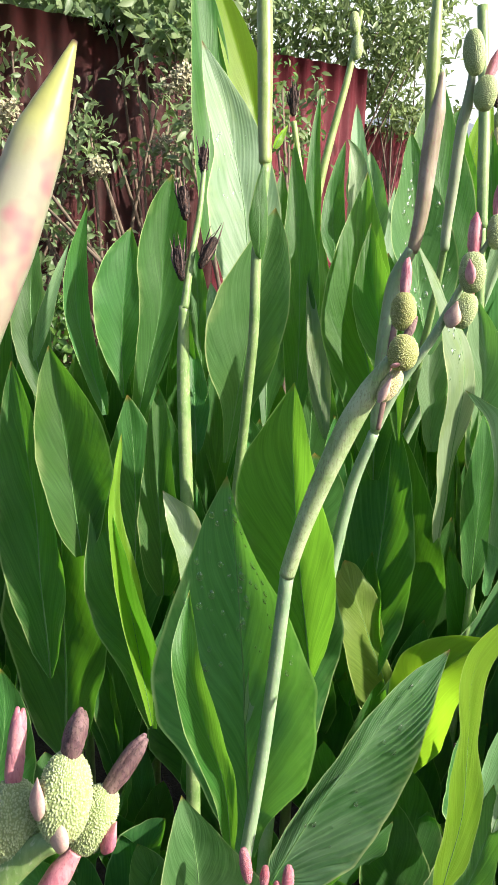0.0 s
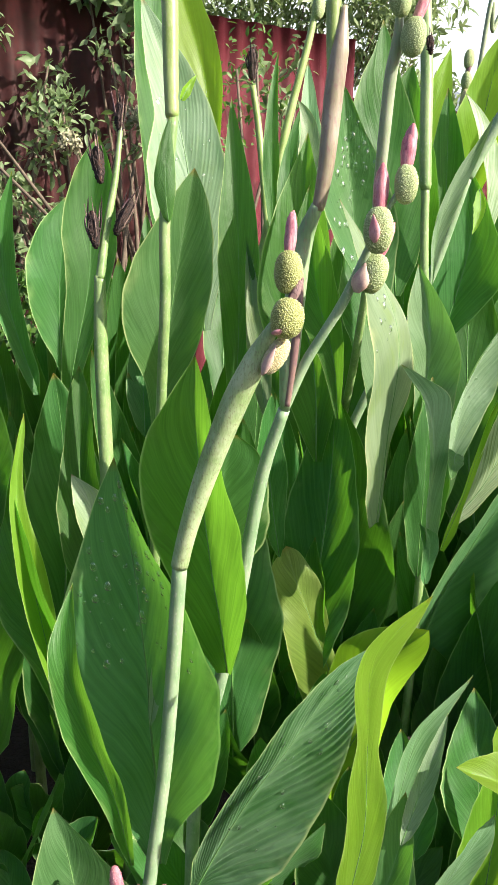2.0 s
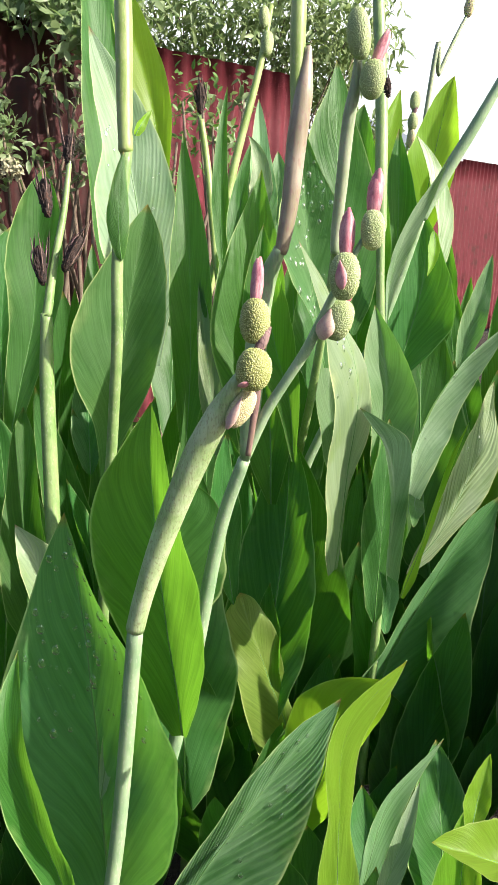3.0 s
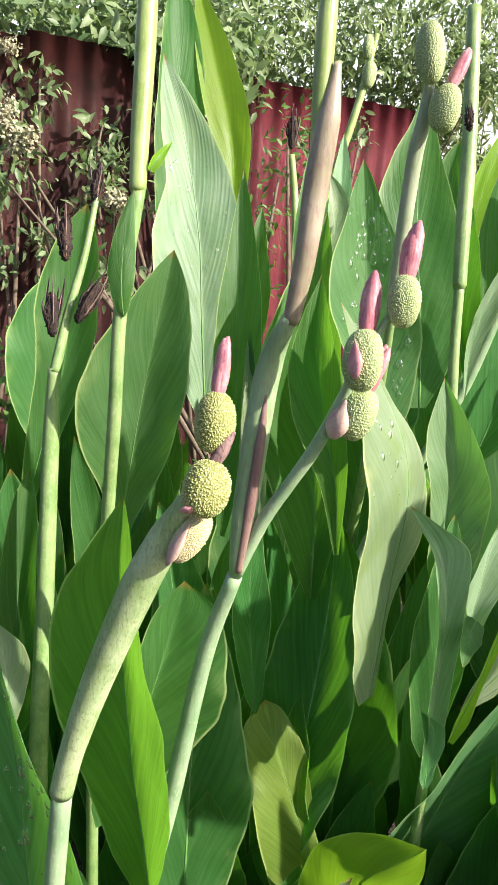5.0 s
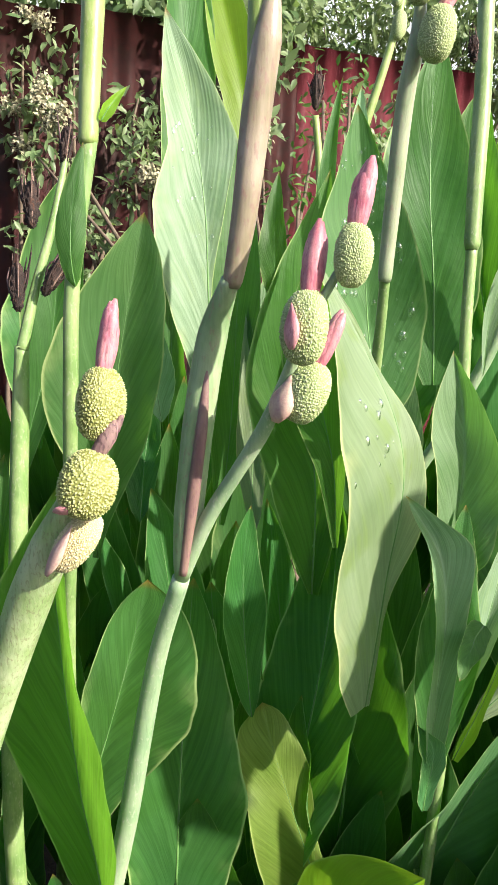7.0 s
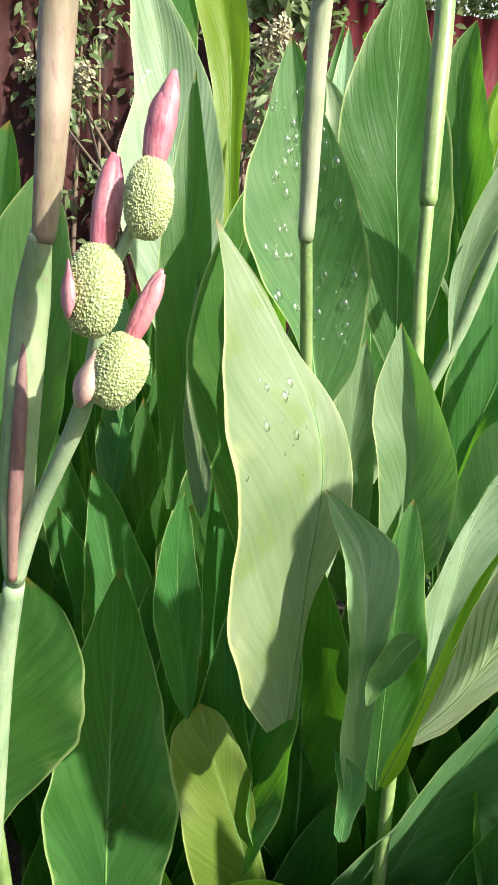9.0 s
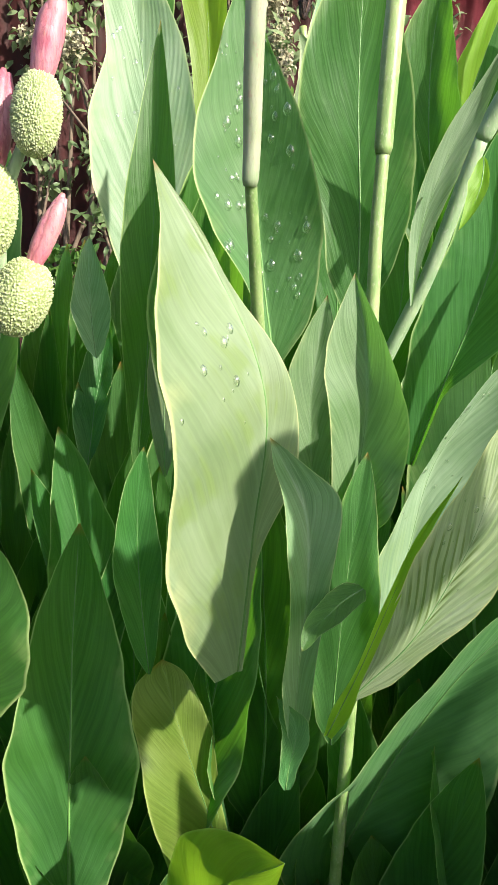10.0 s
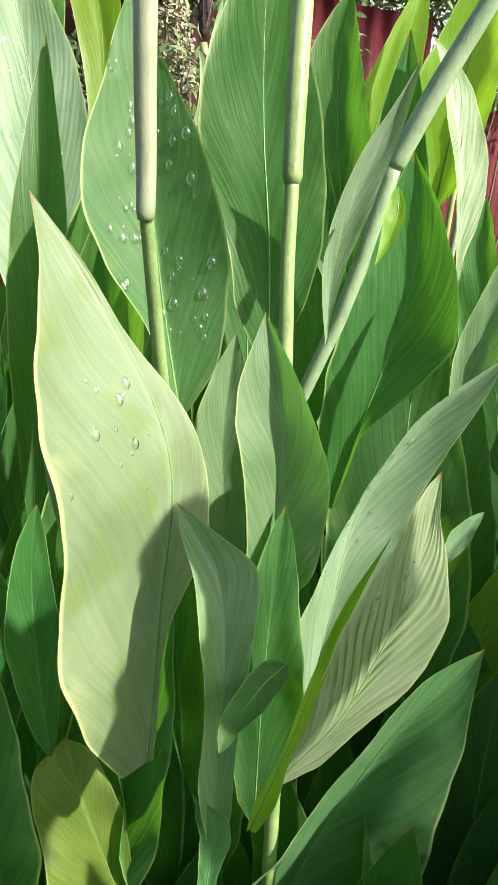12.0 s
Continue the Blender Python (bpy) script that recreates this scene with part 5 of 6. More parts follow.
leaf_drops = blade(shoot_f, ((0.280, 1.153, 1.095), (0.262, 1.164, 1.180), (0.249, 1.172, 1.263), (0.239, 1.177, 1.342), (0.229, 1.177, 1.415)), (0.949, 0.301, 0.099), (0.0032, 0.0074, 0.0164, 0.0425, 0.0553, 0.0481, 0.0283, 0.0179, 0.0077, 0.0000), (0.0052, 0.0357, 0.0493, 0.0551, 0.0496, 0.0393, 0.0221, 0.0132, 0.0067, 0.0000), LEAF_MID, cup=0.12, vee=0.45, seed=74)
pod(shoot_f, (0.293, 1.040, 1.447), (0.108, 0.277, 0.955), 0.0408, 0.0320, POD_GREEN, 75, (((0.365, 0.280, 0.888), 0.0437, 0.0165, PINK),), ())
pod(shoot_f, (0.274, 1.041, 1.493), (-0.089, 0.262, 0.961), 0.0526, 0.0296, POD_GREEN, 76, (), ())
leaf(shoot_f, (0.191, 1.545, 1.254), (0.212, 1.578, 1.363), (0.190, 1.597, 1.437), (1.000, 0.003, 0.004), 0.0178, 0.0231, LEAF_CREAM, foot=0.3, seed=77)

# the jointed stem and its tall leaf
stem(shoot_g, ((0.391, 1.188, 0.000), (0.383, 1.138, 0.795), (0.363, 1.184, 1.135), (0.358, 1.195, 1.216), (0.356, 1.207, 1.285)), (0.0078, 0.0069, 0.0063, 0.0061, 0.0060), STEM, "stem")
stem(shoot_g, ((0.356, 1.206, 1.282), (0.353, 1.223, 1.364), (0.351, 1.241, 1.443), (0.342, 1.281, 1.600)), (0.0081, 0.0089, 0.0088, 0.0082), STEM, "stem", nodes=(0.03,), cuff=True)
blade(shoot_g, ((0.338, 1.277, 1.124), (0.329, 1.299, 1.229), (0.315, 1.321, 1.331), (0.307, 1.347, 1.431), (0.306, 1.378, 1.530)), (0.992, 0.118, 0.046), (0.0117, 0.0321, 0.0373, 0.0520, 0.0627, 0.0532, 0.0349, 0.0139, 0.0051, 0.0000), (0.0079, 0.0326, 0.0493, 0.0570, 0.0555, 0.0455, 0.0281, 0.0184, 0.0079, 0.0000), LEAF, cup=0.12, vee=0.04, seed=78)
blade(shoot_g, ((0.364, 1.140, 0.939), (0.368, 1.145, 1.006), (0.369, 1.151, 1.069), (0.361, 1.157, 1.128), (0.346, 1.163, 1.184)), (0.993, 0.099, 0.070), (0.0057, 0.0200, 0.0228, 0.0276, 0.0332, 0.0381, 0.0298, 0.0165, 0.0069, 0.0000), (0.0120, 0.0358, 0.0390, 0.0405, 0.0355, 0.0254, 0.0155, 0.0080, 0.0033, 0.0000), LEAF_PALE, cup=0.15, vee=0.6, seed=79)
blade(shoot_g, ((0.316, 1.218, 0.919), (0.310, 1.226, 0.979), (0.303, 1.235, 1.037), (0.304, 1.247, 1.092), (0.308, 1.262, 1.147)), (0.986, 0.164, -0.003), (0.0076, 0.0190, 0.0192, 0.0235, 0.0262, 0.0270, 0.0186, 0.0118, 0.0049, 0.0000), (0.0058, 0.0191, 0.0192, 0.0235, 0.0262, 0.0270, 0.0186, 0.0118, 0.0049, 0.0000), LEAF_PALE, vee=0.4, seed=80)
dead_head(shoot_g, (0.327, 1.112, 1.451), (-0.089, 0.262, 0.961), 0.0427, 81)

# the slanting stem, the bloomed leaves beside it
stem(shoot_h, ((0.213, 1.408, 0.000), (0.259, 1.335, 0.763), (0.376, 1.316, 1.090), (0.406, 1.311, 1.174), (0.439, 1.302, 1.305)), (0.0094, 0.0083, 0.0075, 0.0077, 0.0077), STEM_BLOOM, "stem")
stem(shoot_h, ((0.438, 1.302, 1.301), (0.470, 1.296, 1.371), (0.503, 1.291, 1.435), (0.543, 1.291, 1.515)), (0.0092, 0.0093, 0.0084, 0.0067), STEM_BLOOM, "stem", nodes=(0.03,), cuff=True)
blade(shoot_h, ((0.393, 1.272, 1.141), (0.393, 1.272, 1.212), (0.408, 1.266, 1.276), (0.429, 1.254, 1.332), (0.449, 1.233, 1.381)), (0.811, 0.455, -0.368), (0.0020, 0.0089, 0.0132, 0.0167, 0.0172, 0.0156, 0.0080, 0.0036, 0.0015, 0.0000), (0.0003, 0.0020, 0.0082, 0.0122, 0.0147, 0.0131, 0.0107, 0.0071, 0.0034, 0.0000), LEAF_FROST, vee=0.3, seed=82)
leaf(shoot_h, (0.442, 1.242, 1.285), (0.442, 1.226, 1.254), (0.429, 1.208, 1.222), (-0.984, 0.044, 0.172), 0.0066, 0.0113, LEAF_LIME, foot=0.3, seed=83)
blade(shoot_h, ((0.411, 1.345, 0.943), (0.436, 1.355, 1.044), (0.461, 1.364, 1.139), (0.473, 1.371, 1.230), (0.459, 1.374, 1.320)), (0.988, -0.116, -0.099), (0.0105, 0.0344, 0.0431, 0.0535, 0.0559, 0.0473, 0.0410, 0.0252, 0.0108, 0.0000), (0.0028, 0.0039, 0.0037, 0.0387, 0.0631, 0.0499, 0.0299, 0.0206, 0.0091, 0.0000), LEAF, vee=0.2, seed=84)
leaf(shoot_h, (0.388, 1.542, 1.217), (0.426, 1.572, 1.383), (0.465, 1.605, 1.529), (0.970, 0.015, -0.243), 0.0314, 0.0382, LEAF_LIME, foot=0.3, seed=85)
blade(shoot_h, ((0.525, 1.444, 1.189), (0.521, 1.454, 1.255), (0.513, 1.465, 1.319), (0.498, 1.478, 1.381), (0.472, 1.491, 1.441)), (0.819, 0.574, -0.022), (0.0003, 0.0052, 0.0108, 0.0163, 0.0185, 0.0237, 0.0185, 0.0112, 0.0047, 0.0000), (0.0019, 0.0057, 0.0180, 0.0270, 0.0294, 0.0255, 0.0237, 0.0172, 0.0087, 0.0000), LEAF_STREAKED, vee=0.3, seed=86)
leaf(shoot_h, (0.564, 1.515, 1.073), (0.561, 1.523, 1.190), (0.557, 1.532, 1.280), (0.989, -0.144, 0.044), 0.0245, 0.0218, LEAF, foot=0.3, seed=87)
leaf(shoot_h, (0.521, 1.297, 1.073), (0.540, 1.299, 1.164), (0.561, 1.310, 1.253), (0.960, -0.191, -0.202), 0.0192, 0.0213, LEAF_PALE, foot=0.3, seed=88)

# leaves behind the jointed stem and at the far side
leaf(shoot_h, (0.375, 1.507, 1.131), (0.361, 1.548, 1.258), (0.378, 1.599, 1.393), (0.998, 0.054, -0.031), 0.0296, 0.0341, LEAF_PALE, foot=0.3, seed=89)
leaf(shoot_h, (0.370, 1.377, 1.013), (0.373, 1.412, 1.172), (0.355, 1.444, 1.341), (0.998, 0.054, 0.036), 0.0334, 0.0347, LEAF, foot=0.3, seed=90)
leaf(shoot_g, (0.223, 1.554, 1.220), (0.215, 1.601, 1.360), (0.210, 1.651, 1.508), (0.983, 0.180, -0.017), 0.0265, 0.0280, LEAF_PALE, foot=0.3, seed=91)
leaf(shoot_h, (0.495, 1.493, 1.263), (0.514, 1.516, 1.417), (0.539, 1.530, 1.543), (0.955, -0.273, -0.116), 0.0457, 0.0417, LEAF_LIME, foot=0.3, seed=92)
leaf(shoot_h, (0.420, 1.401, 1.142), (0.377, 1.463, 1.344), (0.380, 1.505, 1.487), (0.963, -0.207, 0.174), 0.0501, 0.0424, LEAF, foot=0.3, seed=93)

# striped pale leaf, grey-green leaf and the broad one beneath
leaf_striped = blade(shoot_m, ((0.392, 1.039, 0.836), (0.436, 1.039, 0.905), (0.463, 1.042, 0.973), (0.478, 1.048, 1.039), (0.486, 1.057, 1.102)), (0.794, 0.367, -0.485), (0.0027, 0.0182, 0.0325, 0.0413, 0.0482, 0.0373, 0.0254, 0.0174, 0.0095, 0.0000), (0.0045, 0.0150, 0.0166, 0.0261, 0.0345, 0.0362, 0.0218, 0.0062, 0.0028, 0.0000), LEAF_STREAKED, rib=0.0007, ribs=15, cup=0.15, vee=0.04, seed=94)
blade(shoot_m, ((0.376, 1.007, 0.817), (0.397, 1.011, 0.885), (0.414, 1.019, 0.947), (0.431, 1.030, 1.003), (0.456, 1.046, 1.052)), (0.862, 0.262, -0.433), (0.0032, 0.0094, 0.0045, 0.0049, 0.0053, 0.0048, 0.0039, 0.0022, 0.0009, 0.0000), (0.0045, 0.0095, 0.0046, 0.0049, 0.0053, 0.0048, 0.0040, 0.0022, 0.0009, 0.0000), LEAF_LIME, cup=0.4, vee=0.1, seed=95)
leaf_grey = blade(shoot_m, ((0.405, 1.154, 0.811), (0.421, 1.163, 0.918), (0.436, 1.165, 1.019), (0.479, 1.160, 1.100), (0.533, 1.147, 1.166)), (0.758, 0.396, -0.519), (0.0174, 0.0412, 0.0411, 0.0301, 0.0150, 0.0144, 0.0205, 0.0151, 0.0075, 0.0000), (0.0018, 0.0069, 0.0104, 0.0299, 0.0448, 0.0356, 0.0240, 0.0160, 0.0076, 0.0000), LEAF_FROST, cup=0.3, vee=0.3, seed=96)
blade(shoot_m, ((0.363, 1.200, 0.382), (0.407, 1.180, 0.563), (0.451, 1.164, 0.708), (0.501, 1.153, 0.822), (0.556, 1.150, 0.910)), (0.790, 0.211, -0.576), (0.0359, 0.0889, 0.0706, 0.0490, 0.0353, 0.0275, 0.0298, 0.0276, 0.0137, 0.0000), (0.0398, 0.1199, 0.1384, 0.1325, 0.1054, 0.0823, 0.0561, 0.0268, 0.0105, 0.0000), LEAF_MID, cup=0.1, vee=0.25, seed=97)
leaf(shoot_m, (0.519, 1.204, 0.959), (0.535, 1.216, 0.987), (0.552, 1.225, 1.007), (0.835, -0.342, -0.432), 0.0093, 0.0093, LEAF_PALE, foot=0.3, seed=98)
leaf(shoot_z, (0.556, 1.334, 0.703), (0.601, 1.356, 0.812), (0.634, 1.377, 0.921), (0.899, -0.356, -0.254), 0.0326, 0.0404, LEAF_LIME, foot=0.3, seed=99)
leaf(shoot_z, (0.428, 1.372, 0.939), (0.446, 1.440, 1.176), (0.447, 1.518, 1.452), (0.980, -0.198, 0.019), 0.0571, 0.0587, LEAF, foot=0.3, seed=100)
leaf(shoot_z, (0.656, 1.291, 0.382), (0.634, 1.305, 0.587), (0.655, 1.334, 0.728), (0.968, -0.249, 0.035), 0.0400, 0.0467, LEAF, foot=0.3, seed=101)

# buds in the back of the bed
stem(shoot_i, ((0.047, 1.924, 0.000), (0.073, 1.885, 0.809), (0.138, 1.963, 1.156), (0.186, 2.020, 1.415), (0.238, 2.064, 1.628), (0.264, 2.098, 1.773)), (0.0125, 0.0110, 0.0100, 0.0099, 0.0084, 0.0055), STEM_YELLOW, "stem")
pod(shoot_i, (0.255, 2.072, 1.687), (0.075, 0.291, 0.954), 0.0554, 0.0333, POD_GREEN, 102, (), ())
pod(shoot_i, (0.248, 2.090, 1.746), (-0.025, 0.292, 0.956), 0.0499, 0.0277, POD_GREEN, 103, (), ())
stem(shoot_i, ((0.200, 1.882, 0.000), (0.183, 1.853, 0.867), (0.141, 1.967, 1.238), (0.123, 2.016, 1.400), (0.105, 2.030, 1.511)), (0.0106, 0.0093, 0.0084, 0.0084, 0.0070), STEM_YELLOW, "stem")
dead_head(shoot_i, (0.103, 2.044, 1.558), (-0.025, 0.292, 0.956), 0.1254, 104)
leaf(shoot_i, (0.162, 1.840, 1.166), (0.149, 1.881, 1.369), (0.161, 1.943, 1.571), (0.997, -0.080, 0.025), 0.0185, 0.0185, LEAF, foot=0.3, seed=105)
leaf(shoot_i, (0.204, 1.738, 1.175), (0.188, 1.775, 1.295), (0.212, 1.822, 1.452), (0.994, -0.105, 0.004), 0.0277, 0.0277, LEAF, foot=0.3, seed=106)
leaf(shoot_i, (0.254, 1.741, 1.188), (0.266, 1.757, 1.309), (0.264, 1.794, 1.430), (0.989, -0.150, -0.011), 0.0374, 0.0423, LEAF_PALE, foot=0.3, seed=107)
leaf(shoot_i, (0.091, 1.730, 1.147), (0.074, 1.746, 1.268), (0.071, 1.783, 1.387), (0.995, -0.041, 0.091), 0.0274, 0.0249, LEAF, foot=0.3, seed=108)
leaf(shoot_i, (0.139, 1.244, 0.927), (0.121, 1.284, 1.056), (0.103, 1.329, 1.203), (0.987, -0.065, 0.149), 0.0173, 0.0212, LEAF_CREAM, foot=0.3, seed=109)

# a shoot with small pods far in the bed
shoot_w = thing("canna_plant", (0.504, 1.875, 0.000), "thin canna shoot with small greenish pods far in the bed", "plant", "canna plants in the bed")
stem(shoot_w, ((0.504, 1.875, 0.000), (0.554, 1.875, 1.290), (0.568, 1.919, 1.413), (0.575, 1.941, 1.475), (0.584, 1.960, 1.528), (0.593, 1.977, 1.577)), (0.0060, 0.0048, 0.0042, 0.0036, 0.0030, 0.0024), STEM_YELLOW, "stem")
pod(shoot_w, (0.582, 1.933, 1.481), (0.10, 0.28, 0.95), 0.0400, 0.0210, POD_ROSE, 120, (), ())
pod(shoot_w, (0.584, 1.946, 1.519), (0.10, 0.28, 0.95), 0.0360, 0.0260, POD_GREEN, 121, (((0.25, 0.28, 0.92), 0.0300, 0.0110, DRY),), ())
pod(shoot_w, (0.589, 1.962, 1.565), (0.10, 0.28, 0.95), 0.0400, 0.0260, POD_GREEN, 122, (), ())
stem(shoot_w, ((0.495, 1.813, 0.000), (0.575, 1.813, 1.521), (0.601, 1.834, 1.601), (0.632, 1.852, 1.671), (0.658, 1.865, 1.723)), (0.0060, 0.0050, 0.0045, 0.0040, 0.0032), SHEATH_PALE, "stem")
pod(shoot_w, (0.662, 1.869, 1.738), (0.20, 0.28, 0.93), 0.0420, 0.0230, POD_ROSE, 125, (), ())
# small pale blade laid over the front leaf in place of its sunlit patch
leaf(shoot_a, (0.011, 0.760, 0.720), (0.020, 0.772, 0.792), (0.029, 0.783, 0.862), (1.000, -0.005, 0.011), 0.0065, 0.0097, LEAF_FROST, foot=0.3, vee=0.3, seed=211)
leaf(shoot_r, (0.406, 0.621, 0.755), (0.350, 0.612, 0.782), (0.297, 0.603, 0.809), (0.040, 0.867, 0.476), 0.0235, 0.0303, LEAF_LIME, foot=0.3, vee=0.3, seed=206)
leaf(shoot_r, (0.373, 0.698, 0.724), (0.385, 0.717, 0.755), (0.399, 0.735, 0.788), (0.997, -0.067, 0.038), 0.0154, 0.0110, LEAF_LIME, foot=0.3, vee=0.3, seed=207)
leaf(shoot_r, (0.423, 0.839, 0.468), (0.423, 0.890, 0.554), (0.423, 0.942, 0.645), (0.997, -0.067, 0.038), 0.0528, 0.0458, LEAF, foot=0.3, vee=0.3, seed=208)
leaf(shoot_r, (0.338, 0.841, 0.451), (0.332, 0.886, 0.516), (0.327, 0.932, 0.584), (0.997, -0.067, 0.038), 0.0422, 0.0352, LEAF, foot=0.3, vee=0.3, seed=209)
leaf(shoot_r, (0.260, 0.618, 0.707), (0.281, 0.638, 0.764), (0.302, 0.659, 0.821), (0.997, -0.067, 0.038), 0.0108, 0.0108, LEAF_FROST, foot=0.3, vee=0.3, seed=210)
leaf(shoot_c, (-0.083, 1.627, 0.805), (-0.103, 1.717, 1.015), (-0.123, 1.810, 1.230), (1.000, 0.000, 0.026), 0.0428, 0.0378, LEAF, foot=0.3, vee=0.3, seed=201)
leaf(shoot_i, (0.186, 1.723, 0.784), (0.179, 1.848, 1.021), (0.173, 1.977, 1.273), (1.000, 0.000, 0.026), 0.0480, 0.0454, LEAF, foot=0.3, vee=0.3, seed=202)
leaf(shoot_i, (0.332, 1.728, 0.976), (0.343, 1.838, 1.164), (0.354, 1.951, 1.364), (1.000, 0.000, 0.026), 0.0467, 0.0389, LEAF_MID, foot=0.3, vee=0.3, seed=203)
leaf(shoot_c, (-0.096, 1.516, 0.806), (-0.107, 1.583, 0.918), (-0.117, 1.651, 1.034), (0.999, 0.004, 0.036), 0.0334, 0.0334, LEAF, foot=0.3, vee=0.3, seed=205)
leaf(shoot_i, (0.050, 1.683, 0.819), (0.051, 1.797, 1.022), (0.052, 1.915, 1.238), (1.000, 0.000, 0.026), 0.0467, 0.0467, LEAF, foot=0.3, vee=0.3, seed=204)

# the bud and the pods nearest to the path
stem(shoot_n, ((-0.346, 0.219, 0.000), (-0.286, 0.176, 0.810), (-0.137, 0.240, 1.157), (-0.117, 0.248, 1.201), (-0.103, 0.252, 1.232)), (0.0100, 0.0088, 0.0080, 0.0086, 0.0096), STEM_BLOOM, "stem")
stem(shoot_n, ((-0.105, 0.251, 1.228), (-0.091, 0.260, 1.266), (-0.082, 0.266, 1.288), (-0.072, 0.273, 1.318), (-0.067, 0.276, 1.331), (-0.059, 0.280, 1.352)), (0.0104, 0.0111, 0.0105, 0.0091, 0.0064, 0.0009), BUD_SKIN, "flower_bud", "closed pale green flower bud with a yellow tip")
stem(shoot_n, ((-0.322, 0.392, 0.000), (-0.272, 0.332, 0.484), (-0.136, 0.293, 0.914), (-0.115, 0.287, 0.981), (-0.094, 0.286, 1.009), (-0.081, 0.283, 1.019)), (0.0110, 0.0105, 0.0095, 0.0081, 0.0063, 0.0048), STEM, "stem")
pod(shoot_n, (-0.078, 0.287, 1.040), (0.075, 0.291, 0.954), 0.0389, 0.0270, POD_GREEN, 110, (((0.218, 0.284, 0.934), 0.0270, 0.0130, DRY),), (((0.000, -0.014, -0.018), (-0.025, 0.292, 0.956), 0.0165, 0.0146, ROSE), ((-0.010, -0.010, -0.004), (-0.025, 0.292, 0.956), 0.0190, 0.0120, ROSE)))
pod(shoot_n, (-0.105, 0.297, 1.014), (-0.124, 0.291, 0.949), 0.0407, 0.0300, POD_GREEN, 111, (((0.075, 0.291, 0.954), 0.0407, 0.0112, PINK),), ())
pod(shoot_n, (-0.067, 0.295, 1.020), (0.425, 0.262, 0.867), 0.0323, 0.0227, POD_GREEN, 112, (((0.553, 0.240, 0.798), 0.0405, 0.0120, DRY),), (((0.006, -0.010, -0.010), (0.383, 0.267, 0.884), 0.0162, 0.0108, PINK),))
stem(shoot_n, ((-0.074, 0.287, 1.009), (-0.081, 0.284, 0.999), (-0.090, 0.280, 0.985)), (0.0035, 0.0060, 0.0058), PINK, "hanging_petal", "withered rose petal hanging under the pods")

# ---- shaded leaves that fill the bed ----
def fill_plant(x, y, low, high, count, seed, spread_=0.16, bare=0.32):
    """A shoot of broad blades; their tips stand between low and high above the ground."""
    rnd = random.Random(seed)
    ob = thing("canna_plant", (x, y, 0), "canna shoot with broad dark green leaves, in shade or added to cast it", "plant", "canna plants in the bed")
    stem(ob, ((x, y, 0), (x, y, low * 0.4), (x + rnd.uniform(-0.02, 0.02), y, low * 0.75)), (0.011, 0.010, 0.006), STEM, count=10)
    turn = rnd.uniform(0, 6.28)
    for k in range(count):
        a = turn + k * 2.4
        top = rnd.uniform(low, high)
        reach = spread_ * rnd.uniform(0.3, 1.0)
        out = Vector((math.cos(a), math.sin(a), 0))
        base = Vector((x, y, top * rnd.uniform(bare, bare + 0.18)))
        tip = Vector((x, y, 0)) + out * reach + Vector((0, 0, top))
        mid = (base + tip) / 2 + out * reach * 0.12 + Vector((0, 0, 0.03))
        face = Vector((rnd.uniform(-0.5, 0.5), -1, 0)).normalized()
        side = Vector((-face.y, face.x, 0)) if rnd.random() < 0.7 else Vector((-out.y, out.x, 0))
        if side.x < 0:
            side = -side
        w = rnd.uniform(0.040, 0.066) * (0.7 + 0.5 * (tip - base).length)
        leaf(ob, base, mid, tip, side, w, w * rnd.uniform(0.85, 1.1), LEAF, rnd.uniform(0.4, 0.5), rnd.uniform(0.05, 0.35), wave=0.004, seed=seed * 10 + k, rough=True)
    return ob


fills = random.Random(21)
for row, (y, low, high) in enumerate(((0.92, 0.34, 0.52), (1.06, 0.42, 0.62), (1.2, 0.5, 0.78), (1.34, 0.6, 0.9), (1.5, 0.66, 1.0))):
    for k in range(11):
        x = -0.72 + k * 0.165 + (row % 2) * 0.08 + fills.uniform(-0.03, 0.03)
        lower = 0.72 if (0.10 < x < 0.32 and y > 1.3) or (x < -0.05 and y < 1.15) else 0.78 if x > 0.2 and 1.0 < y < 1.15 else 1.0
        fill_plant(x, y + fills.uniform(-0.03, 0.03), low * lower, high * lower, 6, 300 + row * 20 + k)

# the bed goes on to the side, taller: unseen shoots added to cast shade
tall = random.Random(8)


def shade_row_height(y):
    # tops chosen by which leaves each stretch should shade or leave sunlit
    for edge, top in ((0.36, 0.95), (0.50, 1.06), (0.70, 0.92), (0.76, 1.36), (0.84, 1.10), (0.98, 1.15), (1.08, 0.95), (1.30, 1.40)):
        if y < edge:
            return top
    return 1.28


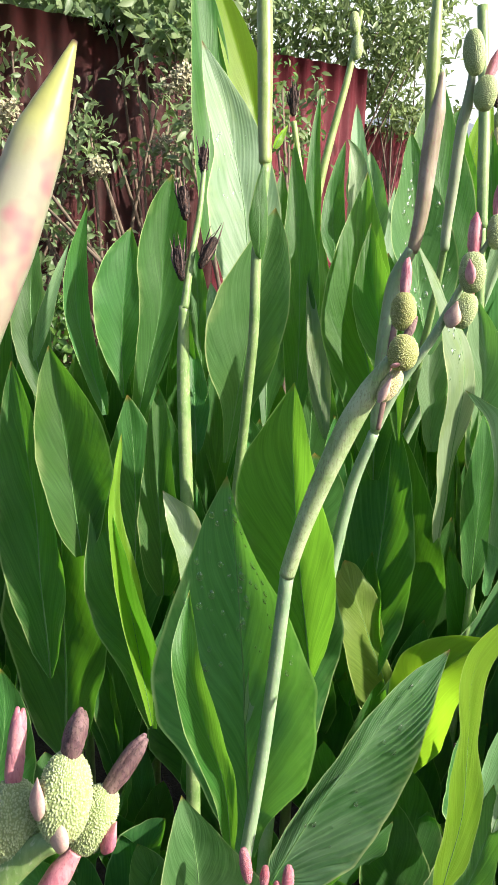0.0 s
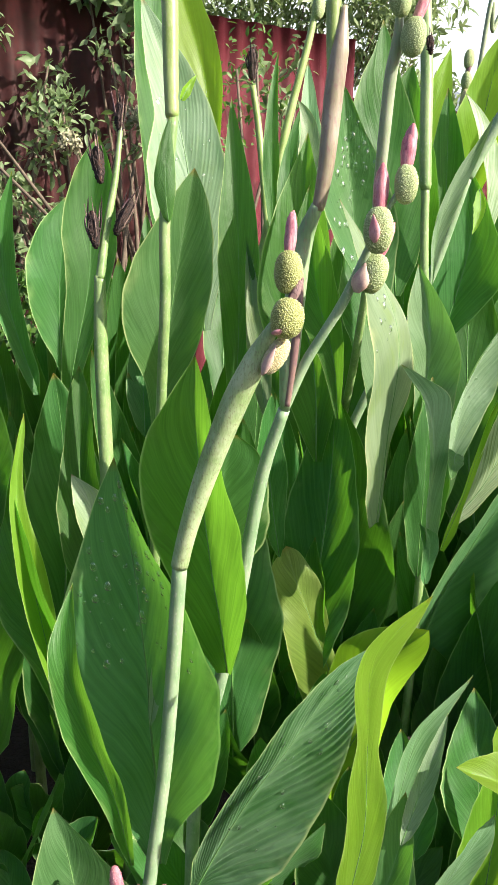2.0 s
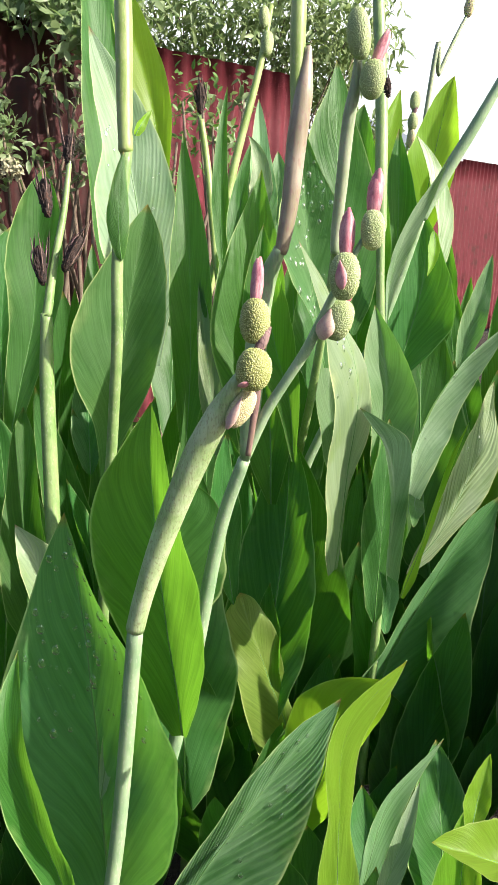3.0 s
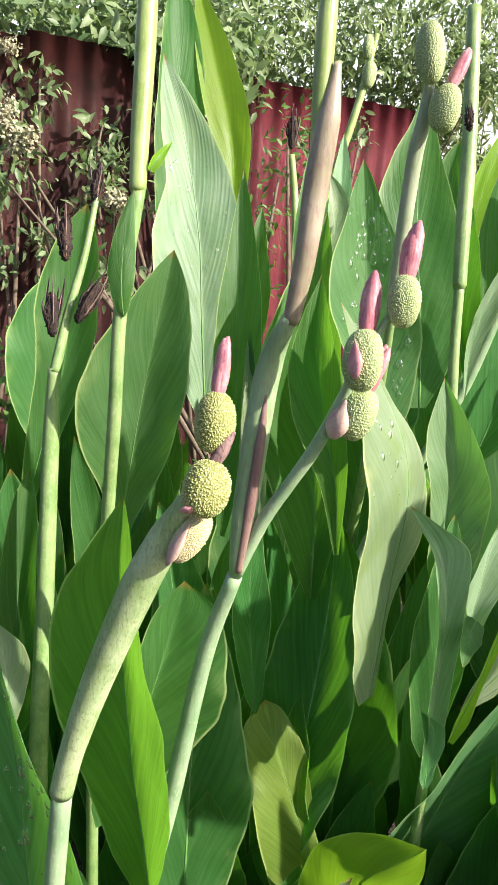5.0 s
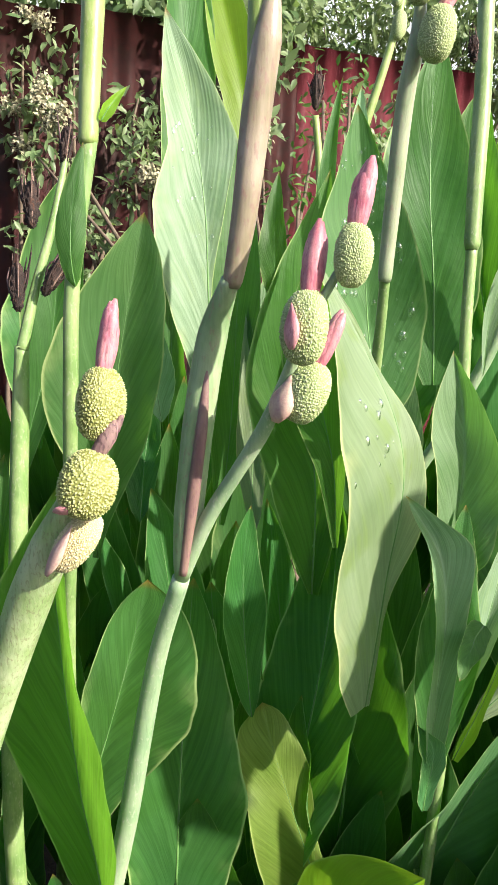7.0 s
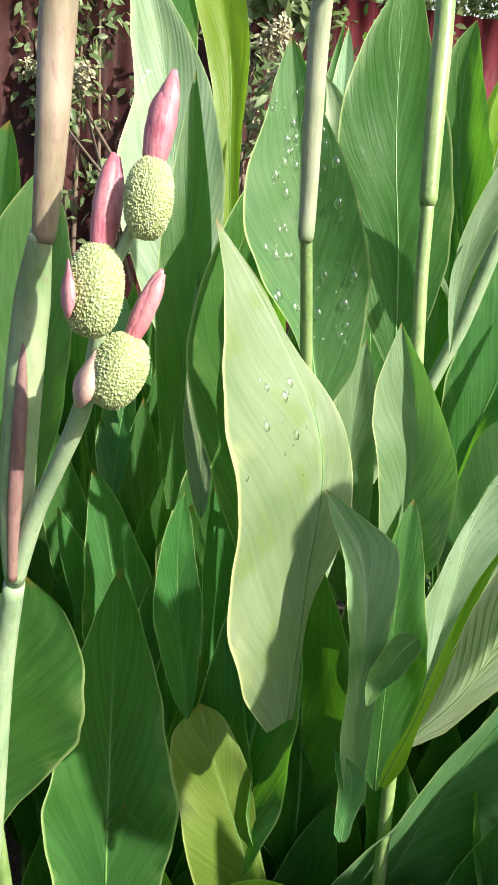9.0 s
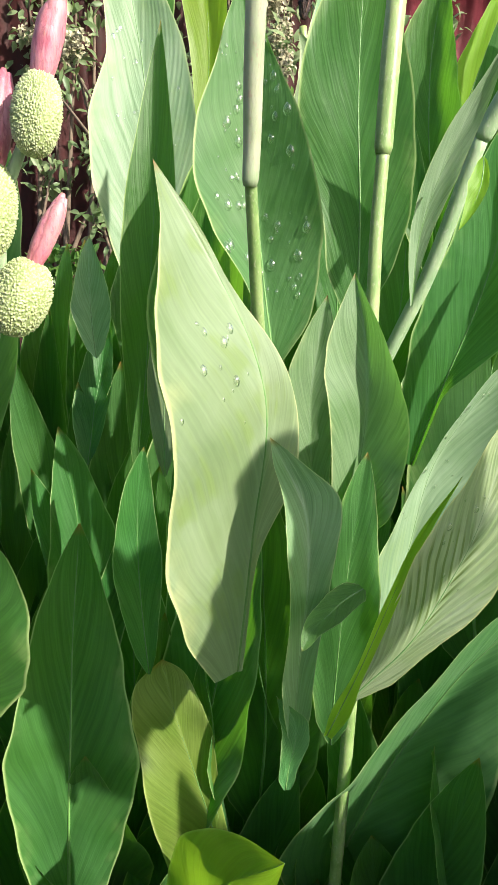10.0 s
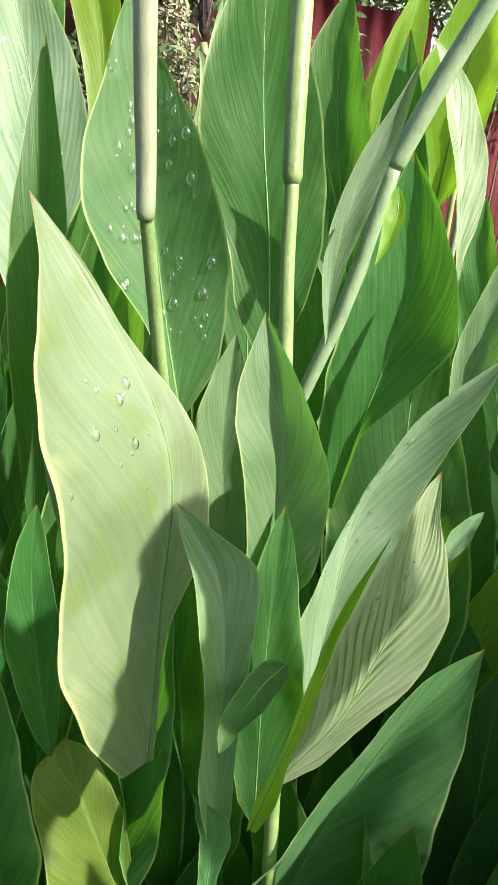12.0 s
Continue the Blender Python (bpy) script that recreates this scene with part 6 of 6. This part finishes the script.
for k in range(26):
    x, y = 0.90 + 0.13 * (k % 2) + tall.uniform(-0.02, 0.02), 0.22 + 0.06 * k + tall.uniform(-0.015, 0.015)
    fill_plant(x, y, shade_row_height(y) * 0.72, shade_row_height(y), 8, 700 + k, 0.10)

# two taller unseen shoots, added to shadow the large pale leaf's lower part
for x, y, bare in ((0.94, 0.770, 0.80), (0.97, 0.790, 0.78)):
    fill_plant(x, y, 1.42, 1.52, 7, 800 + int(y * 200), 0.05, bare)

# more unseen shoots farther along, lower, added to darken the bed's inside
near = random.Random(12)
for k in range(9):
    x, y = 0.70 + 0.075 * (k % 3) + near.uniform(-0.02, 0.02), 0.99 + 0.06 * (k // 3) + near.uniform(-0.015, 0.015)
    fill_plant(x, y, 0.72, 0.86, 7, 840 + k, 0.09)

# a back row that closes the bed towards the fence
for k in range(11):
    x = -0.78 + k * 0.16 + near.uniform(-0.03, 0.03)
    if not 0.02 < x < 0.26:
        fill_plant(x, 1.74 + near.uniform(-0.04, 0.04), 0.90, 1.20, 6, 880 + k, 0.14)

# and to the other side: an unseen row added to hold off sky light
other = random.Random(9)
for k in range(12):
    x, y = -0.72 - 0.12 * (k % 2) + other.uniform(-0.02, 0.02), 0.30 + 0.075 * k
    fill_plant(x, y, 0.85, 1.2, 7, 900 + k, 0.12)

# low weeds between the bed and the fence
weeds = random.Random(33)
patch = [(weeds.uniform(-2.2, 2.6), weeds.uniform(1.95, 4.4), weeds.uniform(0.02, 0.22)) for _ in range(260)]
tagged(leaf_cloud("grass", patch, (0.14, 0.14, 0.10), 15000, 0.06, WEED, 34, aspect=3.2), "low green weeds and grass behind the bed", "grass", kind="stuff")

# water on the leaves
drops(leaf_drops, 90, 0.0032, (0.12, 0.88), (-0.9, 0.8), 1)
drops(leaf_sunlit, 14, 0.0026, (0.42, 0.66), (-0.85, -0.1), 2)
drops(leaf_front, 72, 0.0036, (0.5, 0.95), (-0.8, 0.8), 3)
drops(leaf_high, 44, 0.0030, (0.35, 0.7), (-0.8, 0.7), 4, 30)
drops(leaf_pleated, 38, 0.0028, (0.2, 0.85), (-0.7, 0.6), 5, 30)
drops(leaf_grey, 30, 0.0018, (0.3, 0.75), (-0.9, 0.5), 6)
drops(leaf_striped, 12, 0.0022, (0.4, 0.9), (-0.8, 0.7), 7, 30)
